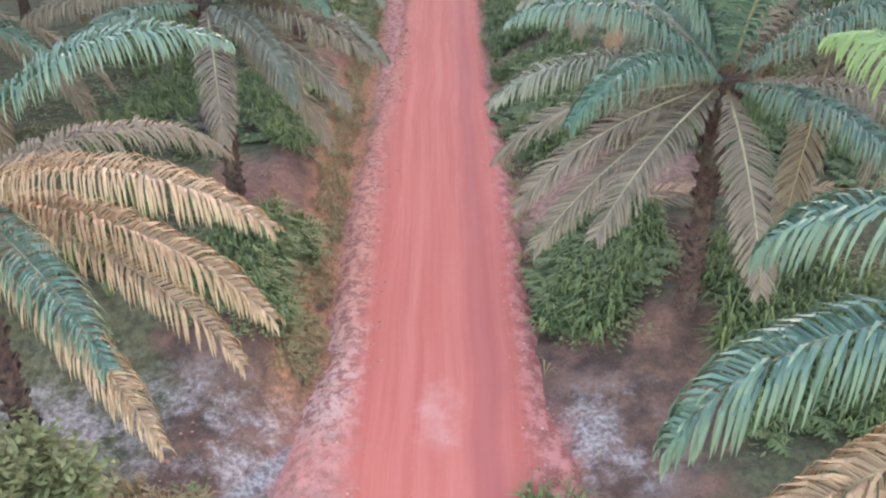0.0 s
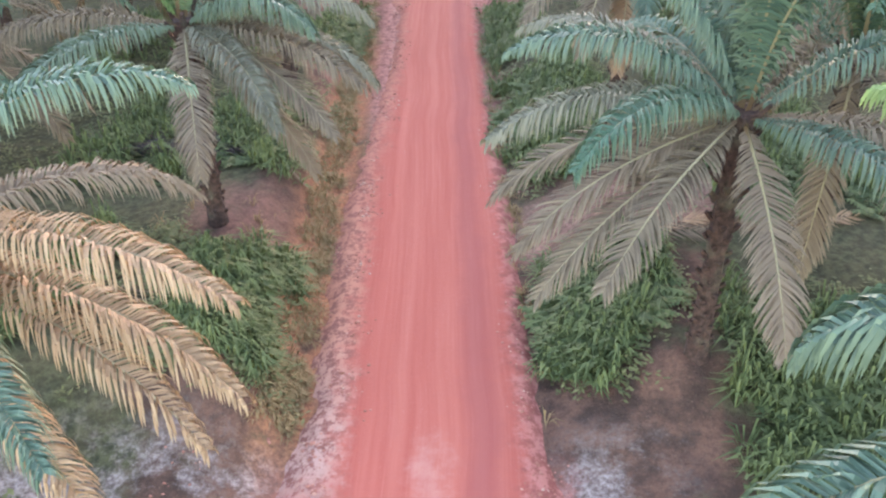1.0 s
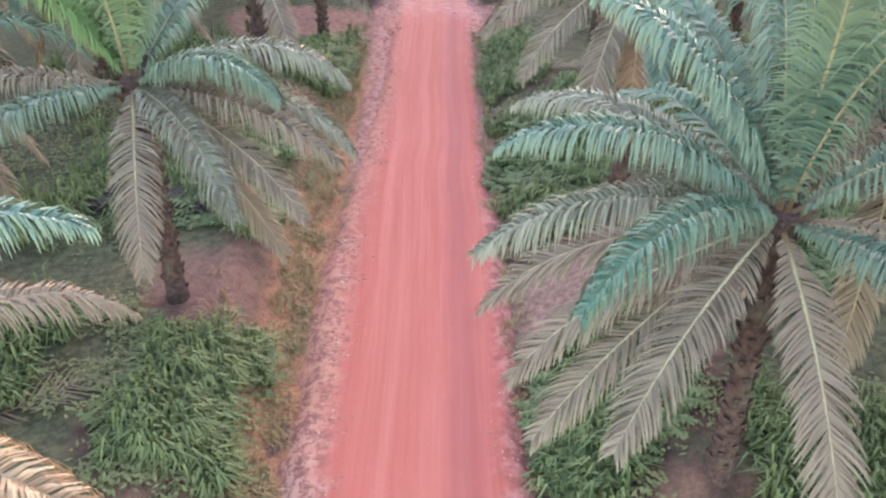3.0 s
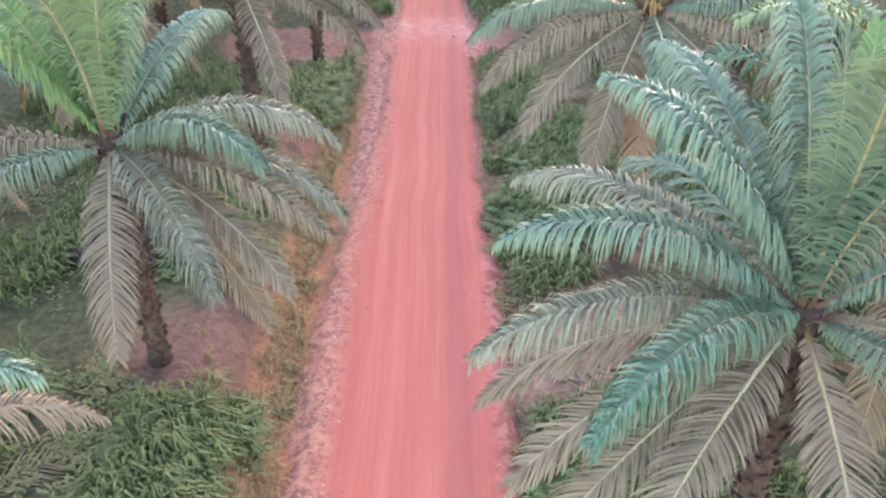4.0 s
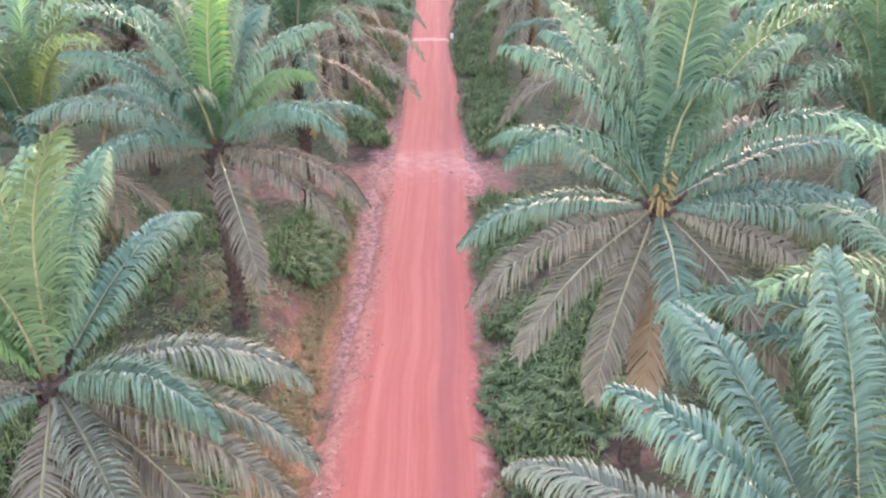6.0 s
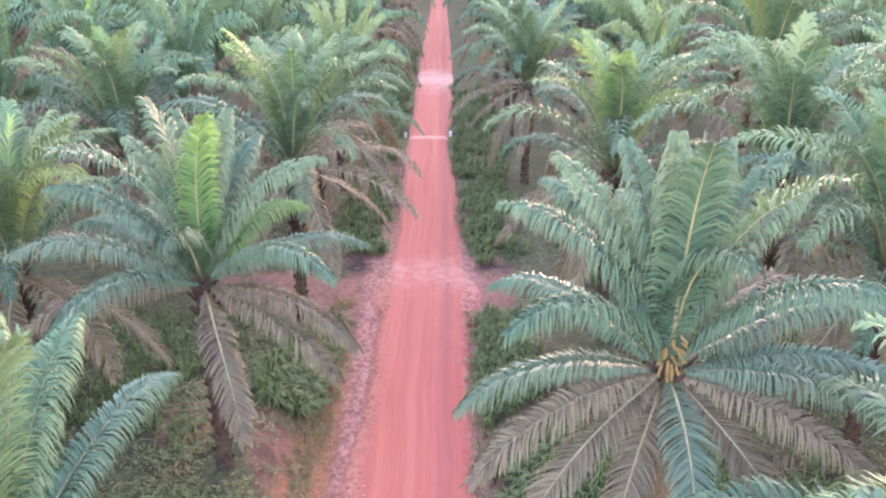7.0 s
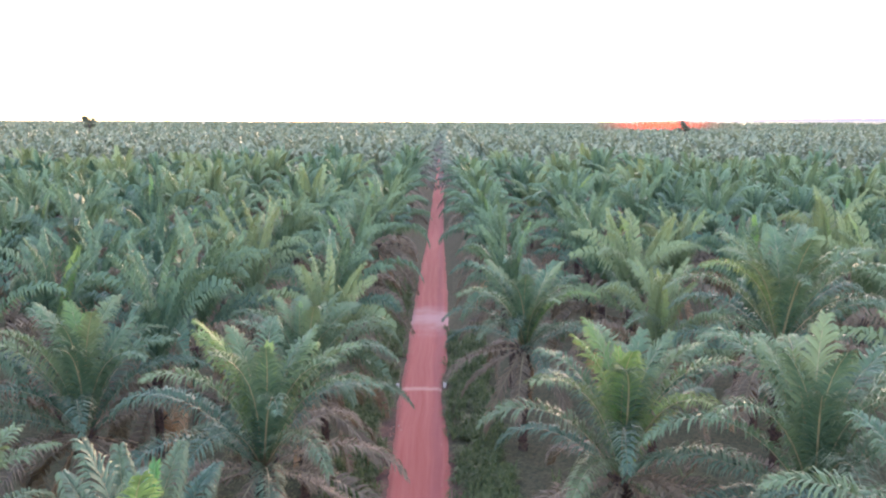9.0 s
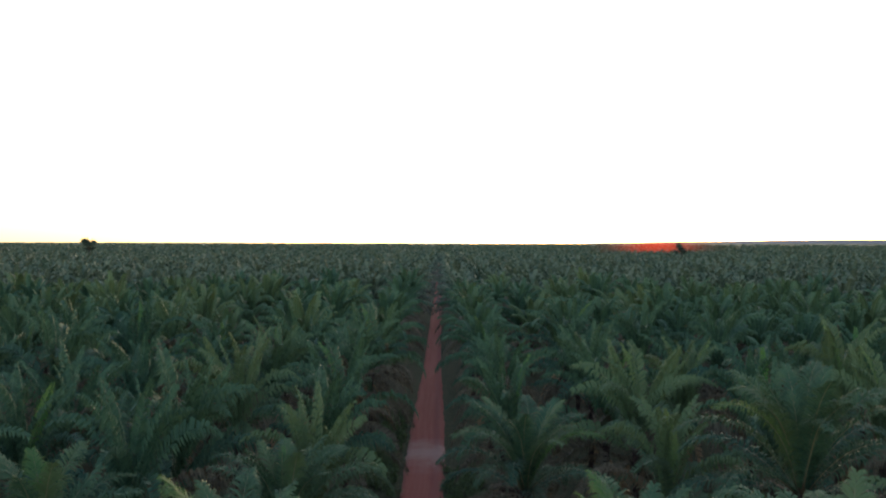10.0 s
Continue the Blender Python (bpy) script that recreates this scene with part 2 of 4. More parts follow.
    q = k.step(k.math("ADD", k.math("ABSOLUTE", k.math("SUBTRACT", y, 72.6)), k.math("MULTIPLY", blot, 0.7)), 0.5, 0.9, 0.7, 0.0)
    c = k.mix(q, c, (0.44, 0.22, 0.17))
    w = k.step(k.math("ADD", k.math("ABSOLUTE", k.math("SUBTRACT", y, 49.3)), k.math("MULTIPLY", k.noise(1.1, 7, 0.75), 4.0)), 2.0, 4.6, 0.4, 0.0)
    c = k.mix(w, c, k.mix(k.step(k.noise(1.8, 7, 0.75), 0.4, 0.6), (0.33, 0.12, 0.095), (0.45, 0.24, 0.2)))
    w = k.step(k.math("ADD", k.math("ABSOLUTE", k.math("SUBTRACT", y, 93.0)), k.math("MULTIPLY", k.noise(0.35, 6, 0.7), 12.0)), 5.0, 13.0, 0.65, 0.0)
    c = k.mix(w, c, (0.43, 0.26, 0.225))
    k.bump(k.math("ADD", k.math("MULTIPLY", streak, 0.5), fine), 0.6, 0.03)
    return k.colour(c)


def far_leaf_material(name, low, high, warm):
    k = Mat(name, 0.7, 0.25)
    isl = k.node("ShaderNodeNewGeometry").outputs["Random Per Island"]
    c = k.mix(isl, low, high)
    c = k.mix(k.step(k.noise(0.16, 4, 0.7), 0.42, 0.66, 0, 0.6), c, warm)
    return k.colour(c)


def canopy_material():
    k = Mat("distant_canopy", 0.8, 0.2)
    a, b = k.noise(0.35, 5, 0.7), k.noise(0.05, 4, 0.6)
    c = k.mix(k.step(a, 0.35, 0.65), (0.04, 0.06, 0.04), (0.12, 0.15, 0.09))
    c = k.mix(k.step(b, 0.4, 0.7, 0, 0.5), c, (0.11, 0.12, 0.05))
    k.bump(a, 1.0, 2.0)
    return k.colour(c)


def plain(name, a, b, scale, rough=0.8):
    k = Mat(name, rough, 0.3)
    n = k.noise(scale, 5, 0.65)
    k.bump(n, 0.3, 0.01)
    return k.colour(k.mix(n, a, b))


def stone_material():
    k = Mat("laterite_rubble", 0.9, 0.2)
    isl = k.node("ShaderNodeNewGeometry").outputs["Random Per Island"]
    c = k.mix(k.step(isl, 0.2, 0.75), (0.25, 0.1, 0.07), (0.36, 0.15, 0.11))
    c = k.mix(k.step(isl, 0.8, 0.95, 0, 0.9), c, (0.4, 0.26, 0.2))
    n = k.noise(25.0, 4, 0.7)
    k.bump(n, 0.5, 0.01)
    return k.colour(k.mix(k.step(n, 0.4, 0.7, 0, 0.4), c, (0.14, 0.06, 0.045)))


STONE = stone_material()
# distance haze over the ridge's woods is put into this pale colour
HAZE_TINT = plain("woods_haze_tint", (0.16, 0.15, 0.17), (0.2, 0.18, 0.2), 0.01, 1.0)
WHITE = plain("white_paint", (0.45, 0.42, 0.36), (0.7, 0.67, 0.6), 12.0, 0.6)
DARKLEAF = plain("dark_tree_leaf", (0.045, 0.062, 0.042), (0.1, 0.12, 0.08), 0.6)
FLOWER = plain("palm_flower", (0.15, 0.08, 0.03), (0.28, 0.17, 0.06), 14.0, 0.8)
RIB, BARK, SOIL, ROAD, CANOPY = rib_material(), bark_material(), soil_material(), road_material(), canopy_material()
# greyer, lighter green that stands in for haze over the farthest palms
FARLEAF = far_leaf_material("far_palm_leaf_hazed", (0.06, 0.09, 0.058), (0.16, 0.185, 0.115), (0.185, 0.178, 0.1))
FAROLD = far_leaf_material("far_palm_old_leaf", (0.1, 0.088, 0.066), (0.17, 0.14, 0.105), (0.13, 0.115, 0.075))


def mesh_of(name, verts, faces, mats, index=None, smooth=False, along=None):
    me = bpy.data.meshes.new(name)
    me.from_pydata([tuple(v) for v in verts], [], faces)
    for m in mats:
        me.materials.append(m)
    if index is not None:
        me.polygons.foreach_set("material_index", index)
    if smooth:
        me.polygons.foreach_set("use_smooth", [True] * len(me.polygons))
    if along:
        me.attributes.new("along", "FLOAT", "POINT").data.foreach_set("value", along)
    me.update()
    return me


# ---- ground and road ----
GROUND_SEED = Vector((3.1, 7.7, 0.4))


def smooth(v, a, b):
    u = min(1.0, max(0.0, (v - a) / (b - a)))
    return u * u * (3 - 2 * u)


def bank(y):
    """How high the palm rows stand over the road: level at the two crossings."""
    return 0.25 + 0.75 * smooth(y, 16.3, 19.0) - 0.95 * smooth(y, 38.0, 45.5) + 0.4 * smooth(y, 51.0, 58.0)


def ground_z(x, y):
    """Height of the plantation floor: banks beside the road, gentle bumps, and a shallow ditch along the left side."""
    near = max(0.0, 1.0 - math.hypot(x, y - 35) / 160.0)
    z = 0.2 * near * (noise.noise(Vector((x * 0.35, y * 0.35, 0)) + GROUND_SEED) + 0.5 * noise.noise(Vector((x, y, 2.0)))) * smooth(abs(x + 0.5), 1.5, 4.0)
    z += 0.06 * near * noise.noise(Vector((x * 3.1, y * 3.1, 5.0)))
    along = 0.5 + 0.5 * noise.noise(Vector((0.0, y * 0.25, 9.0)))
    wob = 0.3 * noise.noise(Vector((x * 0.4, y * 0.6, 12.0)))
    z += bank(y) * (1.25 * smooth(-x + wob, 3.1, 5.0) if x < 0 else 0.95 * smooth(x + wob, 1.9, 4.9))
    z -= near * 0.4 * (1 - 0.85 * smooth(y, 30, 42)) * along * math.exp(-((x + 3.1) / 0.4) ** 2)
    z -= near * 0.12 * math.exp(-((x - 2.0) / 0.4) ** 2)
    return z - 0.02


def spaced(stops):
    """Grid lines: (from, to, step) one after another."""
    out = []
    for a, b, st in stops:
        n = max(1, round((b - a) / st))
        out += [a + (b - a) * i / n for i in range(n)]
    return out + [stops[-1][1]]


def sheet(xs, ys, height):
    verts = [(x, y, height(x, y)) for y in ys for x in xs]
    w = len(xs)
    faces = [(j * w + i, j * w + i + 1, (j + 1) * w + i + 1, (j + 1) * w + i) for j in range(len(ys) - 1) for i in range(w - 1)]
    return verts, faces


xs = spaced([(-4500, -300, 700), (-300, -40, 26), (-40, -10, 1.5), (-10, 10, 0.22), (10, 40, 1.5), (40, 300, 26), (300, 4500, 700)])
ys = spaced([(-600, 0, 60), (0, 12, 1.5), (12, 34, 0.22), (34, 62, 0.4), (62, 130, 1.6), (130, 400, 27), (400, 4800, 550)])
v, f = sheet(xs, ys, ground_z)
tagged(new("ground", mesh_of("ground", v, f, [SOIL], smooth=True)), "brown plantation soil with sandy and weedy patches", "ground", kind="structure")

ROAD_MID = -0.45


def road_z(x, y):
    """Cambered track with two wheel ruts; its ragged edges sink into the soil."""
    d = x - ROAD_MID - 0.3 * smooth(y, 30, 43) + 0.3 * math.exp(-((y - 71) / 6.0) ** 2)
    wide = 2.05 - 0.46 * smooth(y, 26, 38) - 0.28 * smooth(y, 44, 56) - 0.2 * math.exp(-((y - 71) / 5.0) ** 2) + 0.1 * smooth(y, 78, 92) - 0.4 * smooth(y, 100, 150)
    wide += (0.22 - 0.1 * smooth(y, 32, 43)) * noise.noise(Vector((0.0 if d < 0 else 40.0, y * 0.5, 1.0))) + 0.12 * noise.noise(Vector((d, y * 1.7, 3.0)))
    wide += 0.55 * math.exp(-((y - 14.6) / 1.7) ** 2) + 0.6 * math.exp(-((y - 47.4) / 1.6) ** 2)
    z = 0.12 - 0.03 * (d / 1.8) ** 2
    z -= 0.025 * (math.exp(-((abs(d) - 0.75) / 0.22) ** 2))
    z += 0.02 * noise.noise(Vector((x * 6, y * 6, 6.0))) * min(1.0, abs(d) / 1.5) ** 2
    if abs(d) > wide:
        z -= (abs(d) - wide) * 0.55
    return z


rx = [ROAD_MID - 3.6 + 7.2 * i / 48 for i in range(49)]
ry = spaced([(-40, 12, 2.0), (12, 34, 0.15), (34, 62, 0.3), (62, 130, 1.2), (130, 400, 10)])
v, f = sheet(rx, ry, road_z)
tagged(new("road", mesh_of("road", v, f, [ROAD], smooth=True)), "red laterite dirt road with worn pale gravel edges", "road", kind="structure")


# ---- palms ----
class Build:
    """Collects vertices and faces with a material slot for each face."""

    def __init__(self):
        self.v, self.f, self.m, self.w = [], [], [], []

    def add(self, verts, faces, slot, along=None):
        n = len(self.v)
        self.w += along or [0.0] * len(verts)
        self.v += verts
        self.f += [tuple(i + n for i in q) for q in faces]
        self.m += [slot] * len(faces)


def add_frond(out, rng, length, e0, droop, pairs, blade, width, segs=3, place=None, ribs=9, hang=1.0, ragged=0.0):
    """One pinnate leaf: a rib that bows in its upright plane, and drooping leaflets on both sides set at uneven angles."""
    place = place or Matrix.Identity(4)
    pts, tan, p = [], [], Vector((0, 0, 0))
    steps = 24
    sway = rng.uniform(-0.12, 0.12)
    for i in range(steps + 1):
        s = i / steps
        e = radians(e0 - droop * s ** 1.8)
        a = sway * s
        d = Vector((math.cos(e) * math.cos(a), math.cos(e) * math.sin(a), math.sin(e)))
        pts.append(p.copy()), tan.append(d)
        p = p + d * (length / steps)

    def at(s):
        k = min(steps - 1, int(s * steps))
        u = s * steps - k
        return pts[k].lerp(pts[k + 1], u), tan[k].lerp(tan[k + 1], u).normalized()

    if ribs:
        rv, rf, rw = [], [], []
        for i in range(ribs + 1):
            s = i / ribs
            c, t = at(s)
            side = t.cross(Vector((0, 0, 1)))
            side = Vector((0, 1, 0)) if side.length < 0.05 else side.normalized()
            up = side.cross(t)
            r = 0.03 * (1 - s) ** 0.8 + 0.018 * max(0.0, 1 - 6 * s) + 0.005
            for w in (side * r, up * r * 0.8, -side * r):
                rv.append(place @ (c + w))
                rw.append(s)
            if i:
                b = 3 * i
                rf += [(b - 3 + j, b - 3 + (j + 1) % 3, b + (j + 1) % 3, b + j) for j in range(3)]
        out.add(rv, rf, 1, rw)
    flat = hang < 0.6
    weights = {2: (0.7, 1.2), 3: (0.55, 1.3, 1.6), 4: (0.4, 1.05, 1.5, 1.6)}[segs]
    for i in range(pairs):
        s = 0.04 + 0.96 * (i + rng.uniform(-0.45, 0.45)) / pairs
        s = min(0.995, max(0.03, s))
        c, t = at(s)
        side = t.cross(Vector((0, 0, 1)))
        side = Vector((0, -1, 0)) if side.length < 0.05 else side.normalized()
        up = side.cross(t)
        size = blade * (0.3 + 0.7 * smooth(s, 0.03, 0.32)) * (1.0 - 0.6 * smooth(s, 0.72, 1.02))
        for sign in (-1, 1):
            if ragged and rng.random() < ragged:
                continue
            fwd = radians((30 if flat else 14) + 26 * s + rng.uniform(-5, 5))
            lift = radians((rng.choice((20, 6, -8)) if flat else rng.choice((44, 32, 18))) + rng.uniform(-6, 6))
            n = size * rng.uniform(0.9, 1.06)
            g = hang * rng.uniform(0.88, 1.12)
            if not flat and s > 0.3 and rng.random() < 0.13:
                lift, n, g = radians(rng.uniform(48, 72)), n * rng.uniform(0.35, 0.6), 0.3 * g
            d = t * math.sin(fwd) + (side * sign * math.cos(lift) + up * math.sin(lift)) * math.cos(fwd)
            turn = rng.gauss(0, 0.25)
            q, row = c.copy(), []
            for j in range(segs + 1):
                u = j / segs
                wv = t - d * t.dot(d)
                wv = wv.normalized() if wv.length > 0.05 else up
                wv = wv * math.cos(turn * u) + d.cross(wv) * math.sin(turn * u)
                wv = wv * (width * 0.5 * (0.6 if j == 0 else 1.0) * (1 - 0.7 * u ** 3))
                row += [place @ (q + wv), place @ (q - wv)] if j < segs else [place @ q]
                q = q + d * (n / segs)
                if j < segs:
                    d = (d + Vector((0, 0, -g * weights[j]))).normalized()
            fs = [(2 * j, 2 * j + 1, 2 * j + 3, 2 * j + 2) for j in range(segs - 1)] + [(2 * segs - 2, 2 * segs - 1, 2 * segs)]
            out.add(row, fs, 0, [j / segs for j in range(segs) for _ in (0, 1)] + [1.0])


# kinds of frond from the upright spear to the dead skirt: rise at the base, bow, length, leaf material, hang of the leaflets
KINDS = [
    (86, 18, 3.9, LEAF, 0.25), (84, 42, 5.0, LEAF, 0.6), (79, 74, 5.4, LEAF, 0.85), (71, 96, 5.6, LEAF, 1.0), (59, 102, 5.7, LEAF, 1.1),
    (43, 98, 5.6, LEAF, 1.2), (25, 86, 5.4, LEAF, 1.2), (4, 70, 5.2, OLD, 0.8), (-26, 44, 4.7, OLD, 0.4), (-56, 20, 4.4, DRY, 0.3),
]
FRONDS = {}


def frond_mesh(kind, variant, dress=None):
    key = (kind, variant, dress.name if dress else "")
    if key not in FRONDS:
        e0, droop, length, mat, hang = KINDS[kind]
        rng = random.Random(100 * kind + variant)
        out = Build()
        young = kind == 0
        add_frond(out, rng, length * rng.uniform(0.95, 1.05), e0 + rng.uniform(-4, 4), droop * rng.uniform(0.88, 1.12), 48 if young else 100,
                  0.6 if young else 0.82, 0.06 if young else 0.056, segs=2 if young else 3, hang=0.95 * hang, ragged=0.12 if kind == 9 else 0.03)
        FRONDS[key] = mesh_of("frond", out.v, out.f, [dress or mat, RIB], out.m, along=out.w)
    return FRONDS[key]


def trunk_mesh(height, radius, rng, sides=12, rings=18, stubs=16):
    """Rough stem, swollen at the foot, armoured with the stubs of cut leaf bases."""
    out = Build()
    v = []
    for i in range(rings + 1):
        s = i / rings
        r = radius * (1.45 - 0.9 * min(1.0, s * 5) ** 0.6 * 0.5) * (1.0 + 0.25 * max(0.0, s - 0.7) / 0.3)
        for j in range(sides):
            a = 2 * math.pi * j / sides
            rr = r * (1 + 0.14 * rng.uniform(-1, 1))
            v.append((rr * math.cos(a), rr * math.sin(a), -0.25 + s * (height + 0.25)))
    f = [(i * sides + j, i * sides + (j + 1) % sides, (i + 1) * sides + (j + 1) % sides, (i + 1) * sides + j) for i in range(rings) for j in range(sides)]
    f.append(tuple(rings * sides + j for j in range(sides)))
    out.add([Vector(p) for p in v], f, 0)
    n = int(height * stubs)
    for i in range(n):
        s = i / n
        a, z = i * 2.399963, 0.25 + s * (height - 0.25)
        long = 0.04 + 0.2 * s ** 3 + rng.uniform(0, 0.05)
        r = radius * (1.0 + 0.2 * max(0.0, s - 0.7) / 0.3)
        o, e, w = Vector((math.cos(a), math.sin(a), 0)), Vector((-math.sin(a), math.cos(a), 0)), 0.085
        b = o * r * 0.85 + Vector((0, 0, z))
        t = b + o * (long + 0.03) + Vector((0, 0, long * 1.5))
        out.add([b + e * w, b - e * w, b + o * 0.07 - Vector((0, 0, 0.05)), t + e * w * 0.6, t - e * w * 0.6, t + o * 0.04 - Vector((0, 0, 0.05))],
                [(0, 1, 4, 3), (1, 2, 5, 4), (2, 0, 3, 5), (3, 4, 5)], 0)
    return mesh_of("trunk", out.v, out.f, [BARK], out.m)


TRUNKS = {}


def trunk_for(height, near=True):
    tall = round(height * 2) / 2
    key = (tall, near)
    if key not in TRUNKS:
        detail = (12, 18, 16) if near else (8, 6, 3)
        TRUNKS[key] = trunk_mesh(tall, 0.2, random.Random(int(tall * 10)), *detail)
    return TRUNKS[key], height / tall


def part(name, me, parent, m, label=""):
    ob = new(name, me)
    ob.parent = parent
    ob.matrix_basis = m
    return tagged(ob, label)


GROUP = "oil palms of the plantation"


def single_frond(rise, bow, length, mat, seed, drape=0.0):
    """A leaf given by the rise of its chord, its bow and its length."""
    out = Build()
    hang = 1.55 if rise > -12 else 1.0 if rise > -20 else 0.22
    hang = drape or hang
    spear = mat in (YOUNG, SPEAR) and bow < 30
    if mat in (YOUNG, SPEAR) and bow < 30:
        hang = 0.12
    pairs, blade, width = (205, 0.76, 0.035) if rise > -20 else (140, 0.7, 0.038)
    if drape > 1.5:
        pairs, blade, width = 135, 1.0, 0.05
    add_frond(out, random.Random(seed), length, rise + 0.36 * bow, bow, pairs, 0.5 if spear else blade, width, segs=4, hang=hang, ragged=0.03)
    return mesh_of("frond", out.v, out.f, [mat, RIB], out.m, along=out.w)


def palm(x, y, crown, seed, count=36, fronds=(), upper=None, young=0.08, front=True, bare=None, label="mature oil palm with arching green fronds and grey-brown lower leaves", size=1.0, drape=0.0):
    """A near palm, with every frond a part of its own. crown: its height over the road. fronds: leaves given singly, as direction in degrees
    from +x, rise of the chord, bow, length and material; the rest of the crown fills up around them."""
    rng = random.Random(seed)
    base = tagged(new("oil_palm"), label, "palm tree", GROUP)
    foot = ground_z(x, y)
    base.matrix_basis = Matrix.Translation((x, y, foot))
    crown -= foot
    me, k = trunk_for(crown)
    part("trunk", me, base, Matrix.Diagonal((1, 1, k, 1)))
    for n, (az, rise, bow, length, mat) in enumerate(fronds):
        old = min(1.0, max(0.0, (50 - rise) / 90))
        mat = upper if upper and mat is LEAF and rise > 15 else mat
        m = pose(0, 0, crown + 0.1 - 0.3 * old, 0, 0, az) @ Matrix.Translation((0.1 + 0.12 * old, 0, 0))
        part("frond", single_frond(rise, bow, 0.92 * length, mat, 31 * seed + n, drape), base, m)
    turn = rng.uniform(0, 360)
    for i in range(count):
        az, kind = turn + i * 137.508 + rng.uniform(-9, 9), min(9, int((0.4 if fronds else 0.85) + (9.2 if fronds else 8.9) * (i / count) ** (0.82 if fronds else 1.2)))
        rise = KINDS[kind][0] - 0.36 * KINDS[kind][1]
        if bare is not None and abs((az - bare + 180) % 360 - 180) < 95:
            continue
        if fronds and kind > 0:
            if any(abs((az - q[0] + 180) % 360 - 180) < 24 and abs(rise - q[1]) < 30 for q in fronds):
                continue
            if rise < 60 and abs((az - (0 if x < 0 else 180) + 180) % 360 - 180) < 62:
                continue
            if front and rise < (45 if abs((az + 90 + 180) % 360 - 180) < 115 else -18):
                continue
        old = kind / 9
        green = None if kind > 6 else upper if fronds else CROWN_LEAF if kind < 4 or rng.random() < 0.3 else DEEP
        dress = YOUNG if (kind in (1, 2, 3) and rng.random() < young) or (kind == 0 and not fronds and rng.random() < 0.3 + young) else green
        if kind == 6 and rng.random() < 0.4:
            dress = OLD
        if kind == 9 and rng.random() < 0.6:
            dress = OLD
        m = pose(0, 0, crown + 0.1 - 0.3 * old, 0, 0, az) @ Matrix.Translation((0.1 + 0.12 * old, 0, 0)) @ pose(0, 0, 0, rng.uniform(-8, 8), rng.uniform(-4, 4), 0)
        s = size * rng.uniform(0.93, 1.06)
        part("frond", frond_mesh(kind, rng.randrange(3), dress), base, m @ Matrix.Diagonal((s, s, s, 1)))
    return base


CROWNS = {}


def ribbon(out, rng, length, e0, droop, pairs, wide, place, slot):
    """A leaf seen from further off: even rows of leaflets that rise a little from the rib, bend and hang."""
    sway, tilt = rng.uniform(-0.25, 0.25), rng.uniform(-0.12, 0.12)
    p, step = Vector((0, 0, 0)), length / pairs
    for j in range(pairs + 1):
        u = j / pairs
        e, a = radians(e0 - droop * u ** 1.8), sway * u
        t = Vector((math.cos(e) * math.cos(a), math.cos(e) * math.sin(a), math.sin(e)))
        if u > 0.08:
            n = wide * (0.35 + 0.65 * smooth(u, 0.1, 0.36)) * (1 - 0.65 * smooth(u, 0.7, 1.02))
            flat = Vector((t.y, -t.x, 0)).normalized()
            for sign in (-1, 1):
                side = flat * sign
                up = side.cross(t)
                up = up if up.z > 0 else -up
                k = n * rng.uniform(0.88, 1.1)
                lift = 0.2 + rng.uniform(-0.1, 0.12) + tilt * sign
                c = p + t * rng.uniform(-0.3, 0.3) * step
                m = c + (side * 0.36 + up * lift + t * 0.22) * k
                q = m + (side * 0.24 - Vector((0, 0, 0.5)) + t * 0.3) * k
                w = t * step * 0.46
                out.add([place @ (c - w * 0.8), place @ (c + w * 0.8), place @ (m + w), place @ (m - w), place @ q], [(0, 1, 2, 3), (3, 2, 4)], slot, [0.0, 0.0, 0.3, 0.3, 0.9])
        p = p + t * step


def crown_mesh(variant):
    """Whole crown in one mesh, for palms further off."""
    if variant not in CROWNS:
        rng = random.Random(900 + variant)
        out = Build()
        turn = 0.0
        for i in range(26):
            kind = min(9, int(1.0 + 8.6 * (i / 26) ** 1.5))
            e0, droop, length, mat, hang = KINDS[kind]
            turn += 137.508 + rng.uniform(-16, 16)
            place = pose(0, 0, -0.45 * kind / 9, 0, 0, turn) @ pose(0, 0, 0, rng.uniform(-25, 25), 0, 0)
            slot = {LEAF.name: 0, OLD.name: 2, DRY.name: 3}[mat.name]
            if kind == 1 and variant % 2 == 0 and rng.random() < 0.12:
                slot = 1
            if kind in (4, 5, 6):
                slot = 2 if rng.random() < 0.25 else 4 if rng.random() < 0.75 else 0
            ribbon(out, rng, length * rng.uniform(0.85, 1.06), e0 + rng.uniform(-7, 7), droop * rng.uniform(0.75, 1.1), 38, 0.84 if kind > 1 else 0.6, place, slot)
        CROWNS[variant] = mesh_of("crown", out.v, out.f, [CROWN_LEAF, YOUNG, OLD, DRY, DEEP], out.m, along=out.w)
    return CROWNS[variant]


COARSE = {}


